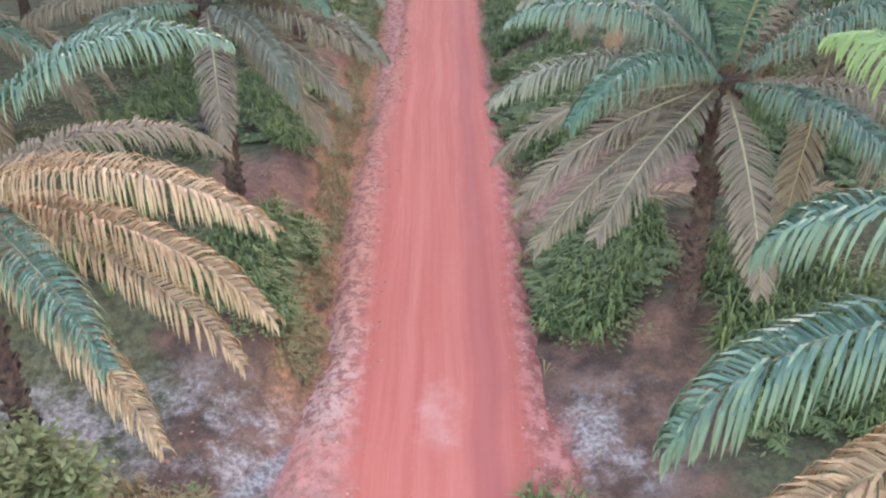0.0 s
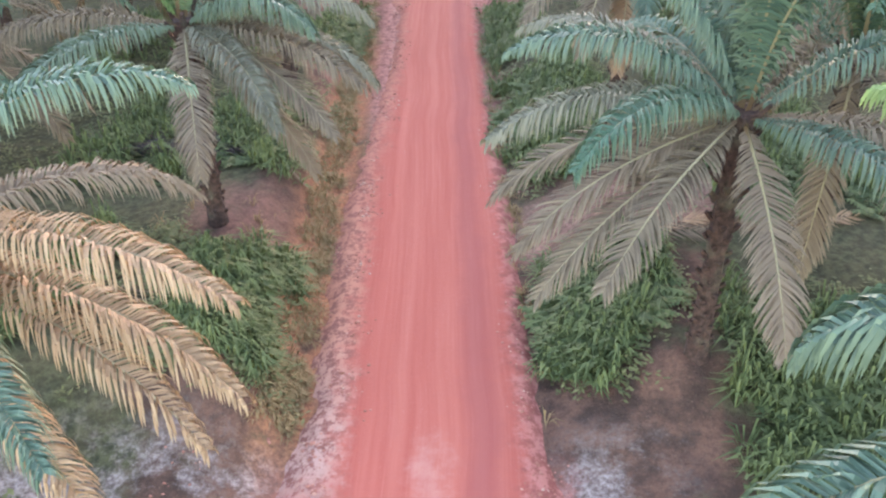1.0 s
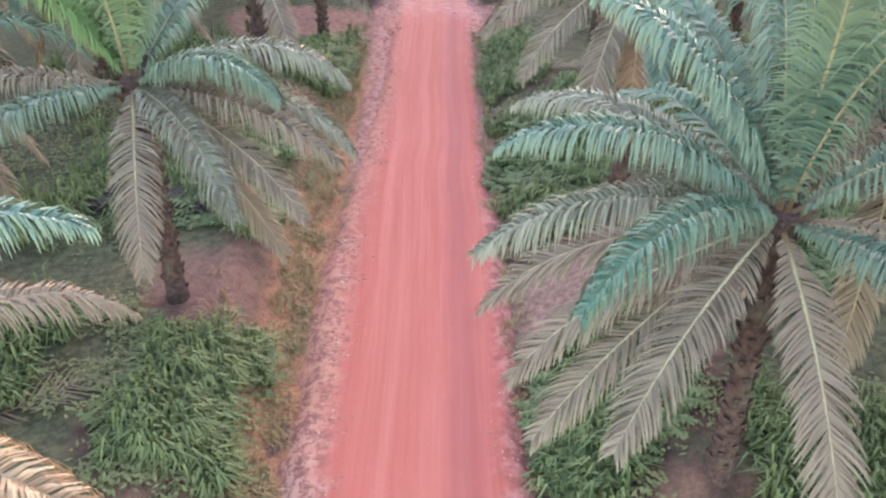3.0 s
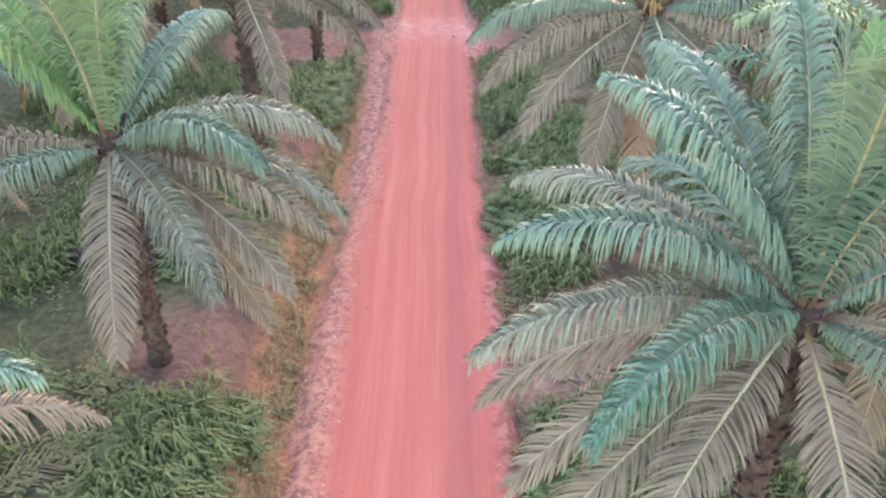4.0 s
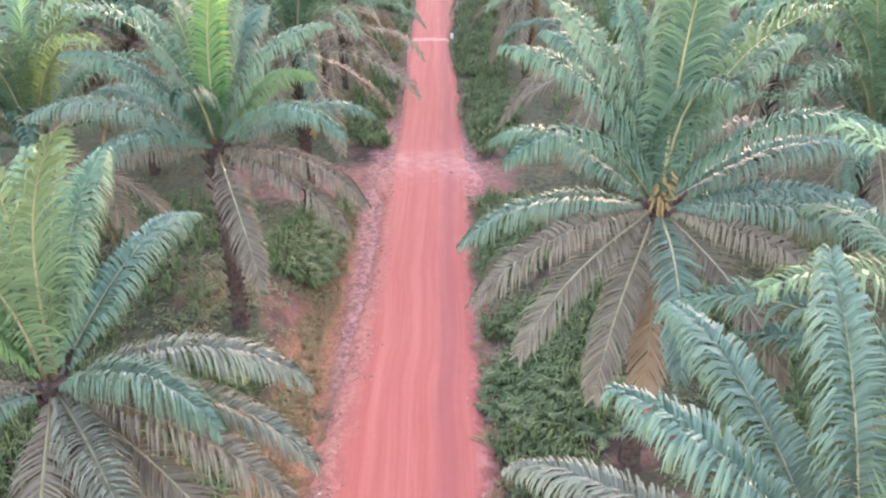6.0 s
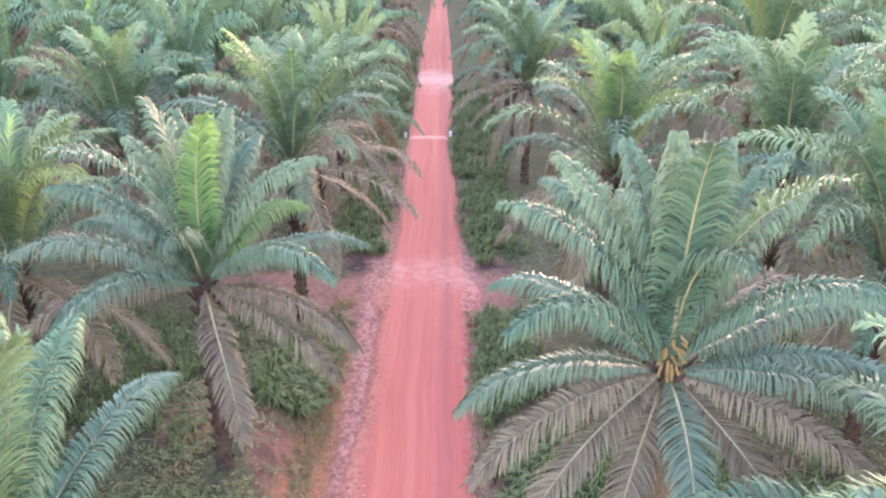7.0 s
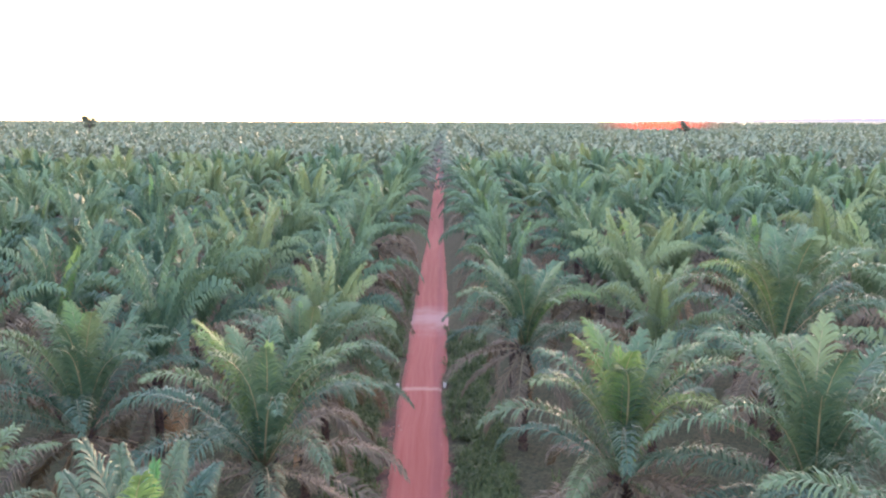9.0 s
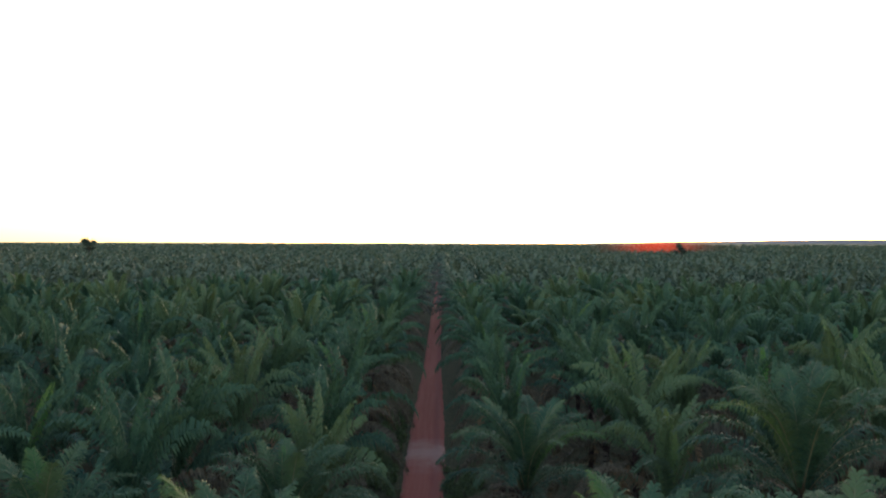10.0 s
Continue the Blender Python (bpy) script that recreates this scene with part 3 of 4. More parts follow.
def coarse_crown(variant, count, teeth, wide):
    """Crown of arching leaves, each a ridge with a toothed curtain of leaflets on both sides; as vertices, triangles and slots."""
    key = (variant, count, teeth)
    if key not in COARSE:
        rng = random.Random(1300 + variant + 10 * count)
        v, f, slots, turn = [], [], [], 0.0
        for i in range(count):
            kind = min(8, int(1.0 + 7.4 * (i / count) ** 1.5))
            e0, droop, length, mat, hang = KINDS[kind]
            turn += 137.508 + rng.uniform(-20, 20)
            m = pose(0, 0, -0.05 * kind, rng.uniform(-12, 12), 0, turn)
            e0, droop, length = e0 + rng.uniform(-8, 8), droop * rng.uniform(0.7, 1.05), length * rng.uniform(0.85, 1.06)
            p, n0, ridge, shoulders, hems = Vector((0, 0, 0)), len(v), [], [], []
            for j in range(teeth + 1):
                u = j / teeth
                e = radians(e0 - droop * u ** 1.8)
                t = Vector((math.cos(e), 0, math.sin(e)))
                size = wide * (0.5 + 0.5 * smooth(u, 0.0, 0.35)) * (1 - 0.55 * smooth(u, 0.72, 1.0))
                up = Vector((-t.z, 0, t.x))
                ridge.append(m @ p)
                q = p + t * (length / teeth)
                for sign in (-1, 1):
                    shoulders.append(m @ (p + Vector((0, sign * size * 0.42, 0)) + up * size * rng.uniform(0.06, 0.2) + t * 0.1))
                    if j < teeth:
                        hang = (0.25 if kind < 2 else 0.62) * rng.uniform(0.75, 1.2)
                        hems.append(m @ (p.lerp(q, 0.8) + Vector((0, sign * size * (0.9 - 0.35 * hang), -size * hang)) + t * rng.uniform(0.12, 0.35)))
                p = q
            v += ridge + shoulders + hems
            s0, h0, n = n0 + teeth + 1, n0 + 3 * (teeth + 1), 0
            for j in range(teeth):
                for b in (0, 1):
                    k = s0 + 2 * j + b
                    f += [(n0 + j, n0 + j + 1, k + 2), (n0 + j, k + 2, k), (k, k + 2, h0 + 2 * j + b)] if teeth > 5 else [(n0 + j, n0 + j + 1, h0 + 2 * j + b)]
            slots += [1 if kind >= 7 or (kind in (5, 6) and rng.random() < 0.25) else 0] * (2 * teeth * (3 if teeth > 5 else 1))
        COARSE[key] = (np.array([tuple(p) for p in v]), np.array(f), slots)
    return COARSE[key]


def far_palm(x, y, crown, seed, coarse=False):
    rng = random.Random(seed)
    base = tagged(new("oil_palm"), "oil palm with a full green crown among the plantation rows", "palm tree", GROUP)
    foot = ground_z(x, y)
    base.matrix_basis = pose(x, y, foot, 0, 0, rng.uniform(0, 360))
    crown -= foot
    me, k = trunk_for(crown, False)
    part("trunk", me, base, Matrix.Diagonal((1, 1, k, 1)))
    s = rng.uniform(1.0, 1.26)
    s *= 0.92 if abs(x) < 7 else 1.0
    v = rng.randrange(5)
    if coarse:
        if (v, "coarse") not in CROWNS:
            cv, cf, slots = coarse_crown(v, 23, 15, 0.7)
            CROWNS[(v, "coarse")] = mesh_of("crown", cv.tolist(), cf.tolist(), [CROWN_LEAF, OLD], slots)
        me = CROWNS[(v, "coarse")]
    else:
        me = crown_mesh(v)
    part("crown", me, base, pose(0, 0, crown, rng.uniform(-6, 6), rng.uniform(-6, 6), 0) @ Matrix.Diagonal((0.9 * s, 0.9 * s, s * rng.uniform(1.05, 1.3), 1)))
    return base


# first rows beside the road, as they stand
palm(5.1, 18.85, 6.35, 1, young=0.0, fronds=[
    (150, 8, 65, 4.8, AGED), (-176, 14, 75, 4.7, LEAF), (-169, -2, 60, 4.9, AGED), (178, -23, 50, 4.9, OLD), (-163, -27, 40, 4.8, OLD),
    (-138, 3, 75, 4.9, LEAF), (-152, -31, 25, 5.0, OLD), (-132, -20, 30, 4.7, OLD), (-92, -26, 25, 4.8, OLD), (-62, -9, 60, 4.9, LEAF),
    (-8, 10, 90, 5.2, LEAF), (-35, -8, 50, 4.8, OLD), (159, 42, 60, 4.4, LEAF), (112, 30, 60, 5.0, LEAF), (92, 55, 40, 4.8, LEAF), (60, 50, 15, 4.2, YOUNG)])
palm(-5.72, 24.0, 6.4, 6, upper=CROWN_LEAF, fronds=[
    (-75, -26, 45, 4.7, OLD), (-53, -16, 60, 4.8, AGED), (-31, -43, 30, 4.6, OLD), (-34, -23, 40, 4.8, OLD), (-3, -19, 60, 4.8, AGED), (-24, -13, 45, 4.8, OLD),
    (-24, 1, 85, 3.8, LEAF), (0, -2, 75, 4.6, AGED), (72, 10, 60, 5.2, LEAF), (101, 22, 50, 5.0, LEAF), (128, 30, 50, 4.9, LEAF), (-160, -6, 60, 4.9, OLD),
    (-125, -10, 60, 4.9, LEAF), (150, 38, 40, 4.8, YOUNG), (-172, 36, 70, 4.8, YOUNG), (112, 42, 50, 4.6, LEAF), (84, 40, 55, 4.6, LEAF)])
palm(4.95, 28.4, 7.5, 2, upper=DEEP, fronds=[
    (-172, -8, 60, 4.4, LEAF), (-150, -14, 50, 4.8, OLD), (-137, -24, 45, 4.7, OLD), (-117, -36, 45, 4.5, OLD), (-100, -50, 25, 4.2, DRY), (-92, -24, 60, 4.4, LEAF),
    (-65, -28, 45, 4.5, OLD), (-45, -14, 50, 4.9, OLD), (-28, -6, 60, 4.9, LEAF), (134, 0, 65, 5.1, LEAF), (97, 26, 80, 5.2, LEAF), (125, 34, 70, 5.2, LEAF),
    (110, 64, 30, 4.6, LEAF), (86, 74, 22, 4.6, LEAF), (140, 52, 50, 4.9, LEAF), (70, 46, 60, 5.0, LEAF), (-150, 22, 90, 4.9, LEAF), (-75, 48, 105, 4.6, LEAF), (-25, 26, 85, 5.0, LEAF), (20, 62, 40, 4.8, LEAF), (165, 40, 70, 4.9, LEAF), (56, 59, 40, 4.8, LEAF), (32, 36, 70, 5.2, LEAF), (12, 8, 60, 5.0, LEAF), (-10, -4, 60, 4.9, LEAF)])
palm(-5.3, 33.8, 6.8, 7, upper=DEEP, fronds=[
    (-69, -28, 40, 4.9, OLD), (-27, -10, 55, 5.0, OLD), (-36, -18, 50, 4.9, OLD), (33, -2, 60, 5.1, LEAF), (-30, 12, 85, 5.0, LEAF), (-119, 5, 75, 5.2, LEAF),
    (-150, -8, 55, 4.9, OLD), (60, 80, 12, 4.3, SPEAR), (133, 42, 50, 4.9, LEAF), (75, 38, 50, 4.9, LEAF), (54, 14, 80, 4.2, YOUNG), (149, 8, 60, 5.0, LEAF), (-91, 35, 90, 3.7, LEAF), (-165, 14, 65, 5.0, LEAF), (170, 30, 65, 4.9, LEAF), (115, 62, 35, 4.7, LEAF), (20, 40, 70, 4.8, LEAF), (80, 58, 40, 4.8, LEAF)])
palm(-7.5, 14.7, 6.4, 11, bare=0, front=False, drape=1.25, fronds=[
    (-20, 3, 50, 6.0, DRY), (-21, -20, 50, 5.7, DRY), (-15, -15, 50, 5.8, DRY), (-44, -6, 45, 5.4, LEAF), (-40, -28, 40, 5.5, DRY), (8, 22, 75, 5.4, LEAF),
    (45, -14, 60, 5.2, OLD)])
palm(6.4, 10.0, 6.9, 12, bare=180, front=False, drape=2.0, fronds=[(-171, -10, 108, 5.5, LEAF), (165, 7, 112, 4.3, LEAF), (118, 24, 75, 5.1, YOUNG), (-166, -30, 50, 4.8, DRY)])
palm(6.9, 44.4, 6.3, 3, young=0.4, count=36, size=1.02, label="oil palm with bright yellow-green young fronds beside the road")
palm(5.3, 61.2, 6.1, 4, count=36, size=0.95)
palm(8.7, 22.5, 6.0, 14, count=26)
palm(11.5, 40.5, 7.2, 5, count=36, size=1.06)
palm(15.3, 53.0, 8.4, 15, count=36, size=1.05, label="tall oil palm rising over its neighbours")
palm(-4.75, 44.0, 6.8, 8, count=36, size=0.98)
palm(-5.2, 54.5, 5.8, 9, count=36, size=0.95)
palm(-12.4, 48.5, 6.1, 10, count=36, size=1.05)
PLACED = [(o.location.x, o.location.y) for o in scene.objects if o.name.startswith("oil_palm")]

rng = random.Random(77)
far_spots = []
for side in (-1, 1):
    for col in range(0, 70):
        for row in range(-2, 76):
            x = side * (5.0 + 7.4 * col) + rng.uniform(-1.3, 1.3) * (0.4 if col == 0 else 1.0)
            y = (20.0 if side > 0 else 15.6) + (4.4 if col % 2 else 0.0) + 8.8 * row + rng.uniform(-1.6, 1.6)
            h = rng.uniform(4.9, 6.8)
            if col == 0:
                x += side * 0.3 - side * 0.7 * smooth(y, 110, 300)
            if y > 110:
                x, y = x + rng.uniform(-1.5, 1.5) * (col > 0), y + rng.uniform(-2.5, 2.5)
            if y < 4 or y > 580 or abs(x) > 12 + (y - 5) * 0.62 or (col == 0 and y < 58):
                continue
            if any(math.hypot(x - a, y - b) < 5.2 for a, b in PLACED):
                continue
            far_spots.append((math.hypot(x, y - 12), x, y, h))
far_spots.sort()
for n, (d, x, y, h) in enumerate(far_spots[:285]):
    if n < 10:
        palm(x, y, h, 1000 + n)
    else:
        far_palm(x, y, h, 1000 + n, n > 95)


# ---- the far plantation ----
verts, tris, slots, base = [], [], [], 0
rest = [(d, x, y, h) for d, x, y, h in far_spots[285:]]
for i in range(4500):
    y = 570 + 900 * rng.random() ** 1.3
    rest.append((y, rng.uniform(-1, 1) * (30 + y * 0.62), y, rng.uniform(5.0, 7.4)))
for d, x, y, h in rest:
    count, teeth, wide = (22, 7, 0.72) if d < 230 else (18, 5, 0.8) if d < 340 else (14, 4, 0.95) if d < 570 else (9, 3, 1.4)
    cv, cf, cs = coarse_crown(rng.randrange(6), count, teeth, wide)
    a, k = rng.uniform(0, 6.283), rng.uniform(0.98, 1.24)
    turned = np.stack([cv[:, 0] * math.cos(a) - cv[:, 1] * math.sin(a), cv[:, 0] * math.sin(a) + cv[:, 1] * math.cos(a), cv[:, 2]], axis=1)
    verts.append(turned * np.array([0.92 * k, 0.92 * k, 1.15 * k]) + np.array([x, y, h]))
    tris.append(cf + base)
    slots += cs
    base += len(cv)
tagged(new("far_palms", mesh_of("far_palms", np.concatenate(verts).tolist(), np.concatenate(tris).tolist(), [FARLEAF, FAROLD], slots)), "endless rows of oil palm crowns, leaf colour paled for haze", "palm grove", kind="stuff")


def canopy_z(x, y):
    """Unbroken canopy in the distance, seen edge on."""
    return 5.6 + 1.6 * noise.noise(Vector((x * 0.06, y * 0.03, 0))) + (1.0 + y / 1400) * noise.noise(Vector((x * 0.2, y * 0.1, 3)))


xs = spaced([(-2600, -600, 12), (-600, -40, 7), (-40, -5, 3), (-5, 5, 3.5), (5, 40, 3), (40, 600, 7), (600, 2600, 12)])
ys = spaced([(900, 1600, 14), (1600, 4000, 150)])
v, f = sheet(xs, ys, canopy_z)
tagged(new("backdrop_canopy", mesh_of("backdrop_canopy", v, f, [CANOPY])), "distant level canopy of the plantation at the horizon", "backdrop", kind="structure")


def ridge_z(x, y):
    return -4 + (4 + 26 * smooth(x, 250, 2300) + 3 * noise.noise(Vector((x * 0.004, 0, 0)))) * smooth(y, 4100, 4300)


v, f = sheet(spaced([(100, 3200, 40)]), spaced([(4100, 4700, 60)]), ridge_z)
tagged(new("backdrop_ridge", mesh_of("backdrop_ridge", v, f, [HAZE_TINT], smooth=True)), "low ridge on the far horizon, haze put into its colour", "backdrop", kind="structure")


def sun_glare_sheet():
    """Added emissive sheet: red glare round the setting sun, low over the far canopy."""
    k = Mat("sun_glare_sheet")
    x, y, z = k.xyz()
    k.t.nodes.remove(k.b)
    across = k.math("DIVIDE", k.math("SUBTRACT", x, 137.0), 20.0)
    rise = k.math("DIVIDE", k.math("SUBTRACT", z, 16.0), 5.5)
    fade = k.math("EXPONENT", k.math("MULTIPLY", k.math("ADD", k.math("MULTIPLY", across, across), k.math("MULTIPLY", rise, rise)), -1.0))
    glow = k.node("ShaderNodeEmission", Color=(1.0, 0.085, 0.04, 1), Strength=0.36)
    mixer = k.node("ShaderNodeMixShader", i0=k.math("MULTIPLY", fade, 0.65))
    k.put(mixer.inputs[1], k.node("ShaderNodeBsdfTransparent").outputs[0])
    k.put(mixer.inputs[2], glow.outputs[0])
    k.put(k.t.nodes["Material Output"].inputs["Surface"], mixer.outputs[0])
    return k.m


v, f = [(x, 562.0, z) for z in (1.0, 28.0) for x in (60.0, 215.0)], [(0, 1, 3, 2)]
tagged(new("backdrop_sun_glare", mesh_of("backdrop_sun_glare", v, f, [sun_glare_sheet()])), "added glowing sheet for the sun's red glare over the far canopy", "backdrop", kind="structure")


def emergent(x, y, top, wide, seed):
    """A taller tree that breaks the skyline: tapered stem, limbs and a ragged crown of leaf clumps."""
    rng = random.Random(seed)
    base = tagged(new("emergent_tree"), "tall dark tree standing out on the horizon", "tree")
    base.matrix_basis = Matrix.Translation((x, y, ground_z(x, y)))
    t = Build()
    ends = []
    for i in range(9):
        a, low = rng.uniform(0, 6.283), (0.0 if i == 0 else 0.5 * top + 0.3 * top * rng.random())
        p, q = Vector((0, 0, low)), Vector((0, 0, top * 0.85)) if i == 0 else Vector((math.cos(a) * wide * 0.42, math.sin(a) * wide * 0.42, low + top * 0.2))
        ends.append(q)
        r = 0.35 if i == 0 else 0.12
        ring = [Vector((math.cos(b * 1.0472), math.sin(b * 1.0472), 0)) for b in range(6)]
        t.add([p + o * r for o in ring] + [q + o * r * 0.35 for o in ring], [(j, (j + 1) % 6, 6 + (j + 1) % 6, 6 + j) for j in range(6)], 0)
    part("trunk", mesh_of("trunk", t.v, t.f, [BARK], t.m), base, Matrix.Identity(4))
    c = Build()
    for i in range(1100):
        e = rng.choice(ends) + Vector((rng.gauss(0, 1), rng.gauss(0, 1), rng.gauss(0, 0.7))) * wide * 0.14
        u, w = Vector((rng.gauss(0, 1), rng.gauss(0, 1), rng.gauss(0, 1))).normalized() * 0.4, Vector((rng.gauss(0, 1), rng.gauss(0, 1), rng.gauss(0, 1))).normalized() * 0.25
        c.add([e - u, e + w, e + u, e - w], [(0, 1, 2, 3)], 0)
    part("crown", mesh_of("crown", c.v, c.f, [DARKLEAF], c.m), base, Matrix.Identity(4))


emergent(-161, 415, 18.4, 5.0, 41)
emergent(112, 420, 16.6, 4.5, 42)


# ---- weeds ----
def tuft(out, x, y, z, rng, blades, height, spread, width):
    """Arching strap leaves from one root."""
    for b in range(blades):
        a = rng.uniform(0, 6.283)
        o = Vector((math.cos(a), math.sin(a), 0))
        e = Vector((-o.y, o.x, 0)) * width
        h, w = height * rng.uniform(0.5, 1.2), spread * rng.uniform(0.6, 1.3)
        p0 = Vector((x, y, z - 0.03)) + o * spread * 0.1
        p1 = p0 + o * w * 0.4 + Vector((0, 0, h))
        p2 = p0 + o * w + Vector((0, 0, h * rng.uniform(0.5, 0.95)))
        out.add([p0 + e * 0.4, p0 - e * 0.4, p1 - e, p1 + e, p2], [(0, 1, 2, 3), (3, 2, 4)], 0)


def fern(out, x, y, z, rng, leaves, size):
    """Fern: arching leaves with a row of small pinnae on each side."""
    for b in range(leaves):
        a = b * 6.283 / leaves + rng.uniform(-0.4, 0.4)
        o = Vector((math.cos(a), math.sin(a), 0))
        e = Vector((-o.y, o.x, 0))
        n, rise = size * rng.uniform(0.7, 1.15), rng.uniform(0.5, 1.0)
        for i in range(7):
            u = (i + 0.5) / 7
            c = Vector((x, y, z)) + o * n * u * 0.85 + Vector((0, 0, n * rise * (u - 0.62 * u * u)))
            q = n * 0.26 * math.sin(math.pi * (0.12 + 0.84 * u))
            f = o * n * 0.075
            dn = Vector((0, 0, -q * 0.35))
            out.add([c - f, c + f, c + f + e * q + dn, c + f - e * q + dn], [(0, 1, 2), (0, 3, 1)], 0)


def cover(out, x, y, z, rng, leaves, size):
    """Small creeping leaves a little over the soil."""
    for b in range(leaves):
        c = Vector((x + rng.gauss(0, 0.16), y + rng.gauss(0, 0.16), z + rng.uniform(0.02, 0.2)))
        a = rng.uniform(0, 6.283)
        u = Vector((math.cos(a), math.sin(a), rng.uniform(-0.3, 0.6))) * size * rng.uniform(0.6, 1.3)
        w = Vector((-math.sin(a), math.cos(a), rng.uniform(-0.3, 0.3))) * size * 0.45
        out.add([c - u, c + w, c + u, c - w], [(0, 1, 2, 3)], 0)


def growth(name, label, spots, material, seed, plant):
    rng = random.Random(seed)
    out = Build()
    for x0, x1, y0, y1, n in spots:
        for i in range(n):
            x, y = rng.uniform(x0, x1), rng.uniform(y0, y1)
            u = min((x - x0) / (x1 - x0), (x1 - x) / (x1 - x0), (y - y0) / (y1 - y0), (y1 - y) / (y1 - y0))
            if noise.noise(Vector((x * 0.55, y * 0.55, seed))) + 0.6 * noise.noise(Vector((x * 1.7, y * 1.7, seed))) + 2.6 * u < 0.33:
                continue
            if any(math.hypot(x - a, y - b) < 0.9 for a, b in PLACED):
                continue
            plant(out, x, y, ground_z(x, y), rng)
    tagged(new(name, mesh_of(name, out.v, out.f, [material], out.m)), label, "weeds", kind="stuff")


growth("ferns", "lush green ferns between the palms", [
    (2.3, 4.9, 19.2, 22.8, 170), (5.6, 9.5, 15.5, 19.0, 200), (1.9, 5.2, 29.0, 36.5, 330), (-4.9, -3.5, 37.5, 43.0, 200), (-5.8, -4.6, 19.6, 21.6, 25), (7.5, 12, 24, 34, 250), (-7.4, -4.2, 27.2, 31.5, 160),
], WEED, 5, lambda out, x, y, z, rng: fern(out, x, y, z, rng, 7, rng.uniform(0.55, 1.0)))
growth("weeds", "tangled green weeds and grass on the banks", [
    (2.0, 5.4, 18.6, 23.5, 700), (5.4, 9.5, 15.0, 21.5, 600), (1.8, 5.6, 27.5, 37.5, 1300), (-5.2, -3.4, 37.0, 44.5, 700), (-5.9, -3.5, 18.8, 23.2, 1100),
    (-7.4, -4.0, 26.5, 32.5, 700), (1.9, 3.8, 38, 45.5, 300), (-11, -7.2, 26, 34, 500), (2, 4.5, 52, 72, 600), (-4.7, -2.8, 52, 72, 500), (7, 12, 24, 36, 600), (-9.5, -7.5, 19, 24, 300), (1.2, 2.4, 13.2, 14.6, 30), (-14, -6.5, 34, 46, 500), (6, 14, 36, 58, 600),
    (1.45, 4.6, 50.6, 62, 450), (1.7, 4.2, 36.5, 45.8, 350), (-5.2, -2.0, 51, 60, 500), (-5.2, -2.1, 61, 80, 780), (1.2, 4.6, 62, 90, 1140), (-5.0, -1.9, 80, 110, 900),
], WEED, 7, lambda out, x, y, z, rng: tuft(out, x, y, z, rng, 9, rng.uniform(0.25, 0.7), rng.uniform(0.3, 0.68), 0.024 + 0.008 * smooth(y, 34, 50)))
growth("ground_cover", "low creeping leaves and leaf litter on the soil", [
    (-7.5, -3.1, 17.8, 24.0, 1500), (1.8, 6.0, 18.0, 23.8, 600), (1.8, 6.0, 27.0, 38.0, 1100), (-8.0, -3.2, 26, 46, 2000), (-4.5, -2.7, 51.5, 75, 500), (1.6, 4, 52, 75, 500), (-9.5, -4.6, 12.8, 14.6, 300), (5.5, 10, 14.5, 22, 800), (-15, -6, 24, 48, 1800), (6, 15, 24, 58, 1900), (-14, -4, 50, 62, 700),
], COVER, 8, lambda out, x, y, z, rng: cover(out, x, y, z, rng, 7, 0.075))
growth("dry_grass", "dry yellow-brown grass along the road bank", [
    (-5.5, -3.0, 12.6, 14.6, 260), (1.2, 2.3, 13.4, 15.2, 60), (-3.9, -3.0, 17.3, 20, 200),
    (-3.9, -2.95, 17.5, 47, 1500), (-6.5, -3.5, 13.0, 14.6, 300), (1.6, 2.3, 18.0, 47, 350), (-7.5, -3.0, 22, 25, 150), (-3.8, -2.6, 51, 75, 300), (-7, -5, 29, 36, 150),
], STRAW, 6, lambda out, x, y, z, rng: tuft(out, x, y, z, rng, 8, rng.uniform(0.12, 0.3), rng.uniform(0.2, 0.4), 0.012))


# ---- small things ----
def shrub(x, y, top, wide, seed):
    """Leafy bush: a few bent stems under clumps of small leaves."""
    rng = random.Random(seed)
    base = tagged(new("shrub"), "dense olive-green shrub at the foot of a palm", "shrub")
    base.matrix_basis = Matrix.Translation((x, y, ground_z(x, y)))
    t, c = Build(), Build()
    for i in range(14):
        a, r = rng.uniform(0, 6.283), wide * 0.5 * math.sqrt(rng.random())
        q = Vector((math.cos(a) * r, math.sin(a) * r, top * rng.uniform(0.45, 0.92)))
        p = Vector((q.x * 0.2, q.y * 0.2, -0.1))
        ring = [Vector((math.cos(b * 1.0472), math.sin(b * 1.0472), 0)) * 0.03 for b in range(6)]
        t.add([p + o for o in ring] + [q + o * 0.3 for o in ring], [(j, (j + 1) % 6, 6 + (j + 1) % 6, 6 + j) for j in range(6)], 0)
        for k in range(150):
            e = p.lerp(q, rng.uniform(0.45, 1.0)) + Vector((rng.gauss(0, 1), rng.gauss(0, 1), rng.gauss(0, 0.8))) * 0.2
            b = rng.uniform(0, 6.283)
            u = Vector((math.cos(b), math.sin(b), rng.uniform(-0.7, 0.3))) * rng.uniform(0.07, 0.13)
            w = Vector((-math.sin(b), math.cos(b), rng.uniform(-0.3, 0.3))) * 0.045
            c.add([e - u, e + w, e + u, e - w], [(0, 1, 2, 3)], 0, [0.0, 0.5, 1.0, 0.5])
    part("stem", mesh_of("stem", t.v, t.f, [BARK], t.m), base, Matrix.Identity(4))
    part("crown", mesh_of("crown", c.v, c.f, [COVER], c.m, along=c.w), base, Matrix.Identity(4))


shrub(-6.7, 13.6, 2.2, 1.6, 71)
shrub(-7.5, 13.0, 2.6, 1.6, 72)


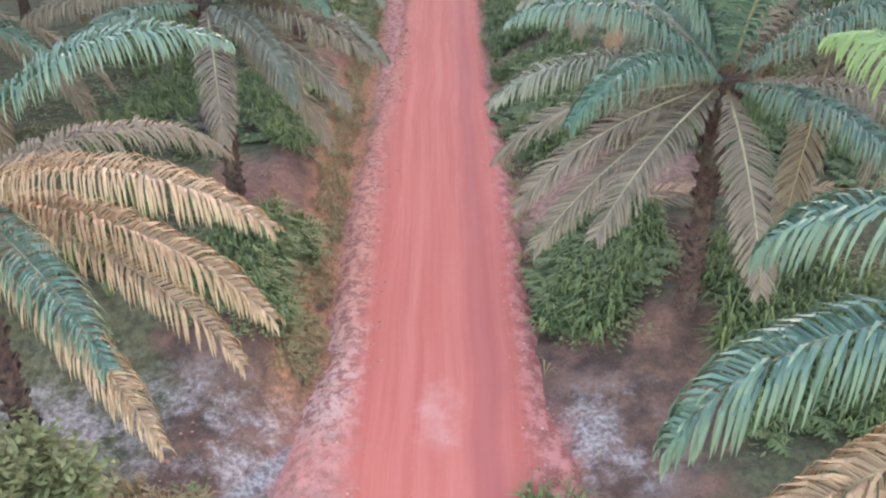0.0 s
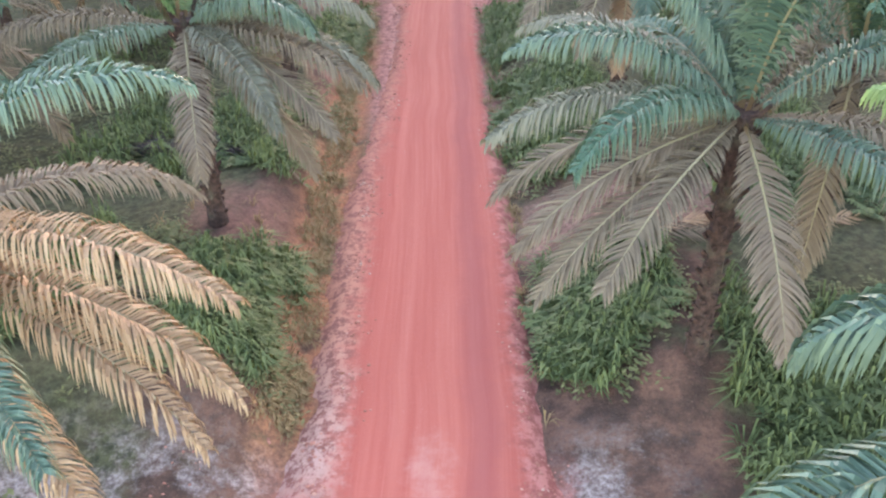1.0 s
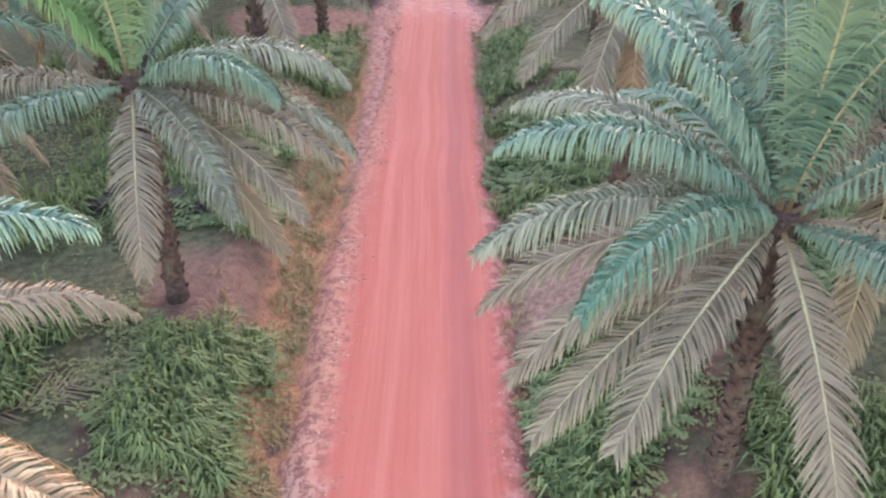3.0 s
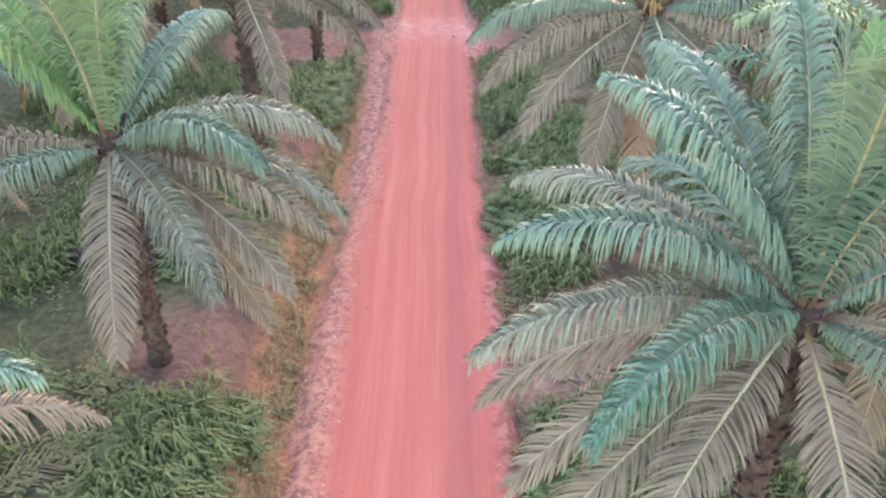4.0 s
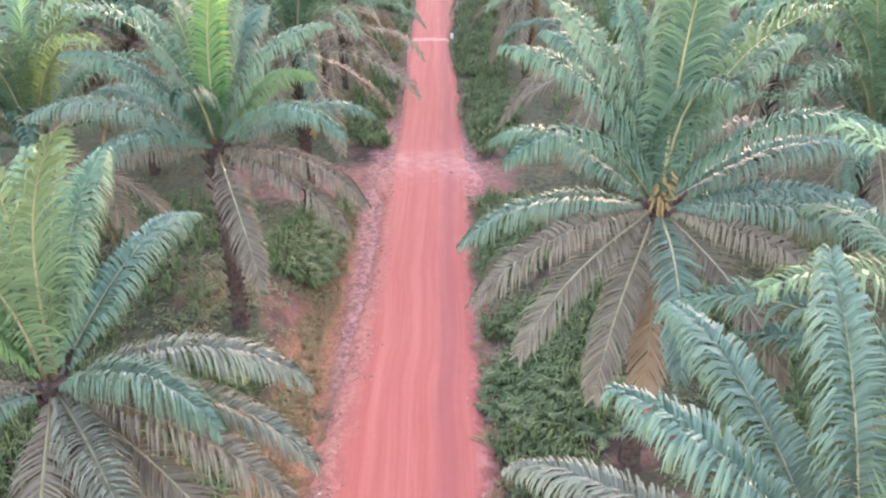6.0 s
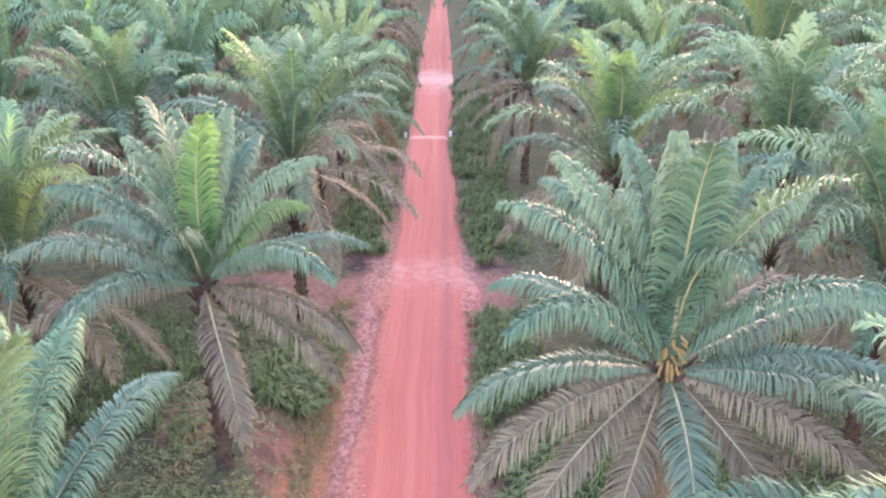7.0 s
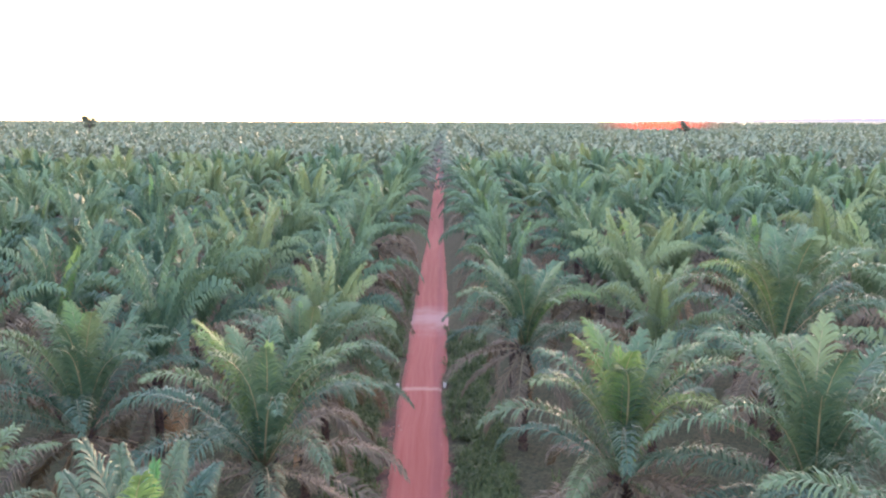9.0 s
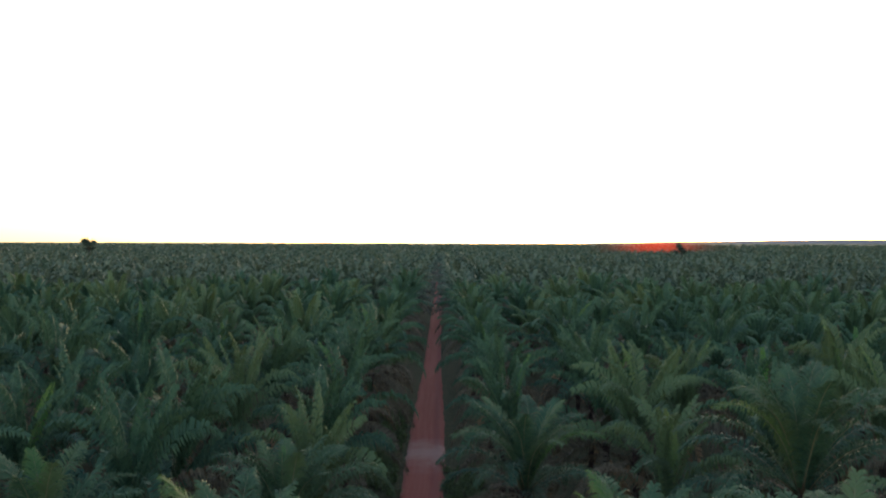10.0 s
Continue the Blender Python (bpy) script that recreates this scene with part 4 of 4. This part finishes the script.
def fallen_frond(x, y, turn, seed, heap=0.0):
    out = Build()
    add_frond(out, random.Random(seed), 4.2, 3, 8, 46, 0.8, 0.06, segs=2, hang=0.12, ragged=0.2)
    low = min(p.z for p in out.v)
    for p in out.v:
        p.z = 0.03 + heap + (p.z - low) * 0.35
    spine = Matrix.Translation((x, y, 0)) @ pose(0, 0, 0, 0, 0, turn)
    for p in out.v:
        w = spine @ p
        p.z += ground_z(w.x, w.y)
    ob = new("fallen_frond", mesh_of("fallen_frond", out.v, out.f, [DEAD if heap else DRY if seed % 2 else OLD, RIB], out.m))
    ob.matrix_basis = spine
    tagged(ob, "blackened dead palm frond in a heap of cut leaves" if heap else "dead brown palm frond lying on the soil", "palm frond", "fallen fronds")


for n, (x, y, turn) in enumerate([(-9.5, 27.5, 20), (-8.6, 28.4, -10), (-3.9, 26.8, 150), (3.0, 23.6, 10), (2.7, 24.4, -15), (6.4, 24.0, 5), (-8.8, 19.6, 35), (-4.2, 36.0, 170), (8.0, 33.0, 20), (-9.0, 37.5, 0), (3.0, 38.6, 8)]):
    fallen_frond(x, y, turn, 500 + n)


for n in range(12):
    fallen_frond(-11.2 + 0.12 * n + 0.5 * (n % 3), 27.6 + 0.42 * (n % 4), (8, -6, 3, 14)[n % 4] + 2 * (n % 3), 540 + n, 0.05 + 0.07 * (n // 4))


def rubble(spots, seed):
    """Clods and stones scattered along the road's edges: squashed, chipped lumps half sunk in the ground."""
    rng = random.Random(seed)
    out = Build()
    for x0, x1, y0, y1, n, big in spots:
        for i in range(n):
            y = rng.uniform(y0, y1)
            x = rng.gauss((x0 + x1) / 2, (x1 - x0) / 3.2)
            if noise.noise(Vector((x * 0.9, y * 0.7, seed))) < 0.08:
                continue
            z = max(ground_z(x, y), road_z(x, y))
            r = big * rng.uniform(0.25, 0.75) * (1.5 if rng.random() < 0.06 else 1.0)
            a, sides = rng.uniform(0, 6.283), 6
            ring = [Vector((math.cos(a + j * 1.0472) * r * rng.uniform(0.7, 1.2), math.sin(a + j * 1.0472) * r * rng.uniform(0.6, 1.0), 0)) for j in range(sides)]
            h, c = r * rng.uniform(0.25, 0.55), Vector((x, y, z))
            verts = [c + p - Vector((0, 0, r * 0.4)) for p in ring] + [c + p * rng.uniform(0.55, 0.8) + Vector((0, 0, h * rng.uniform(0.7, 1.1))) for p in ring]
            out.add(verts, [(j, (j + 1) % sides, sides + (j + 1) % sides, sides + j) for j in range(sides)] + [tuple(range(sides, 2 * sides))], 0)
    tagged(new("rubble", mesh_of("rubble", out.v, out.f, [STONE], out.m)), "loose red clods and pale stones along the road edges", "rubble", kind="stuff")


rubble([(-3.0, -1.9, 13.5, 22, 900, 0.07), (-2.9, -1.85, 22, 30, 650, 0.07), (-2.6, -1.6, 30, 38, 450, 0.07), (-2.4, -1.5, 38, 52, 800, 0.075), (-2.3, -1.3, 52, 72, 350, 0.08), (1.3, 2.2, 13.5, 28, 550, 0.055),
        (1.2, 2.1, 28, 46, 600, 0.06), (1.2, 3.2, 45.5, 50.5, 350, 0.075), (-4.5, -1.6, 45.5, 50.5, 420, 0.075), (1.0, 1.9, 50, 72, 300, 0.07), (-5.5, -2.8, 13.2, 17.0, 260, 0.06)], 88)


def marker(x, y, height):
    """Short white post with a chamfered head at a culvert."""
    base = tagged(new("marker_post"), "short white-painted post beside the culvert", "post", "culvert posts")
    base.matrix_basis = Matrix.Translation((x, y, max(ground_z(x, y), road_z(x, y)) - 0.05))
    bm = bmesh.new()
    bmesh.ops.create_cube(bm, size=1.0, matrix=Matrix.Translation((0, 0, height / 2)) @ Matrix.Diagonal((0.2, 0.2, height, 1)))
    bmesh.ops.bevel(bm, geom=list(bm.edges), offset=0.03, segments=2, affect="EDGES")
    me = bpy.data.meshes.new("post")
    bm.to_mesh(me)
    bm.free()
    me.materials.append(WHITE)
    part("post", me, base, Matrix.Identity(4))


marker(-2.0, 73.0, 0.4)
marker(1.15, 73.3, 0.42)


def inflorescence(x, y, z, seed):
    """Spent flower spikes hanging in the crown's heart, as a part of the palm there."""
    rng = random.Random(seed)
    out = Build()
    for i in range(34):
        a = rng.uniform(-2.6, -0.5)
        p = Vector((math.cos(a) * 0.2, math.sin(a) * 0.25, rng.uniform(0.0, 0.9)))
        q = p + Vector((math.cos(a) * 0.14, math.sin(a) * 0.18, rng.uniform(-0.22, 0.05)))
        e = Vector((-math.sin(a), math.cos(a), 0)) * 0.035
        up = Vector((0, 0, 0.05))
        out.add([p - e, p + e, p + up, q - e * 0.5, q + e * 0.5, q + up * 0.5], [(0, 1, 4, 3), (1, 2, 5, 4), (2, 0, 3, 5), (3, 4, 5)], 0)
    home = min((o for o in scene.objects if o.name.startswith("oil_palm")), key=lambda o: (o.location.x - x) ** 2 + (o.location.y - y) ** 2)
    part("inflorescence", mesh_of("inflorescence", out.v, out.f, [FLOWER], out.m), home, Matrix.Translation((0, 0, z - home.location.z)), "orange-yellow spent flower spikes")


inflorescence(4.95, 28.4, 7.3, 61)
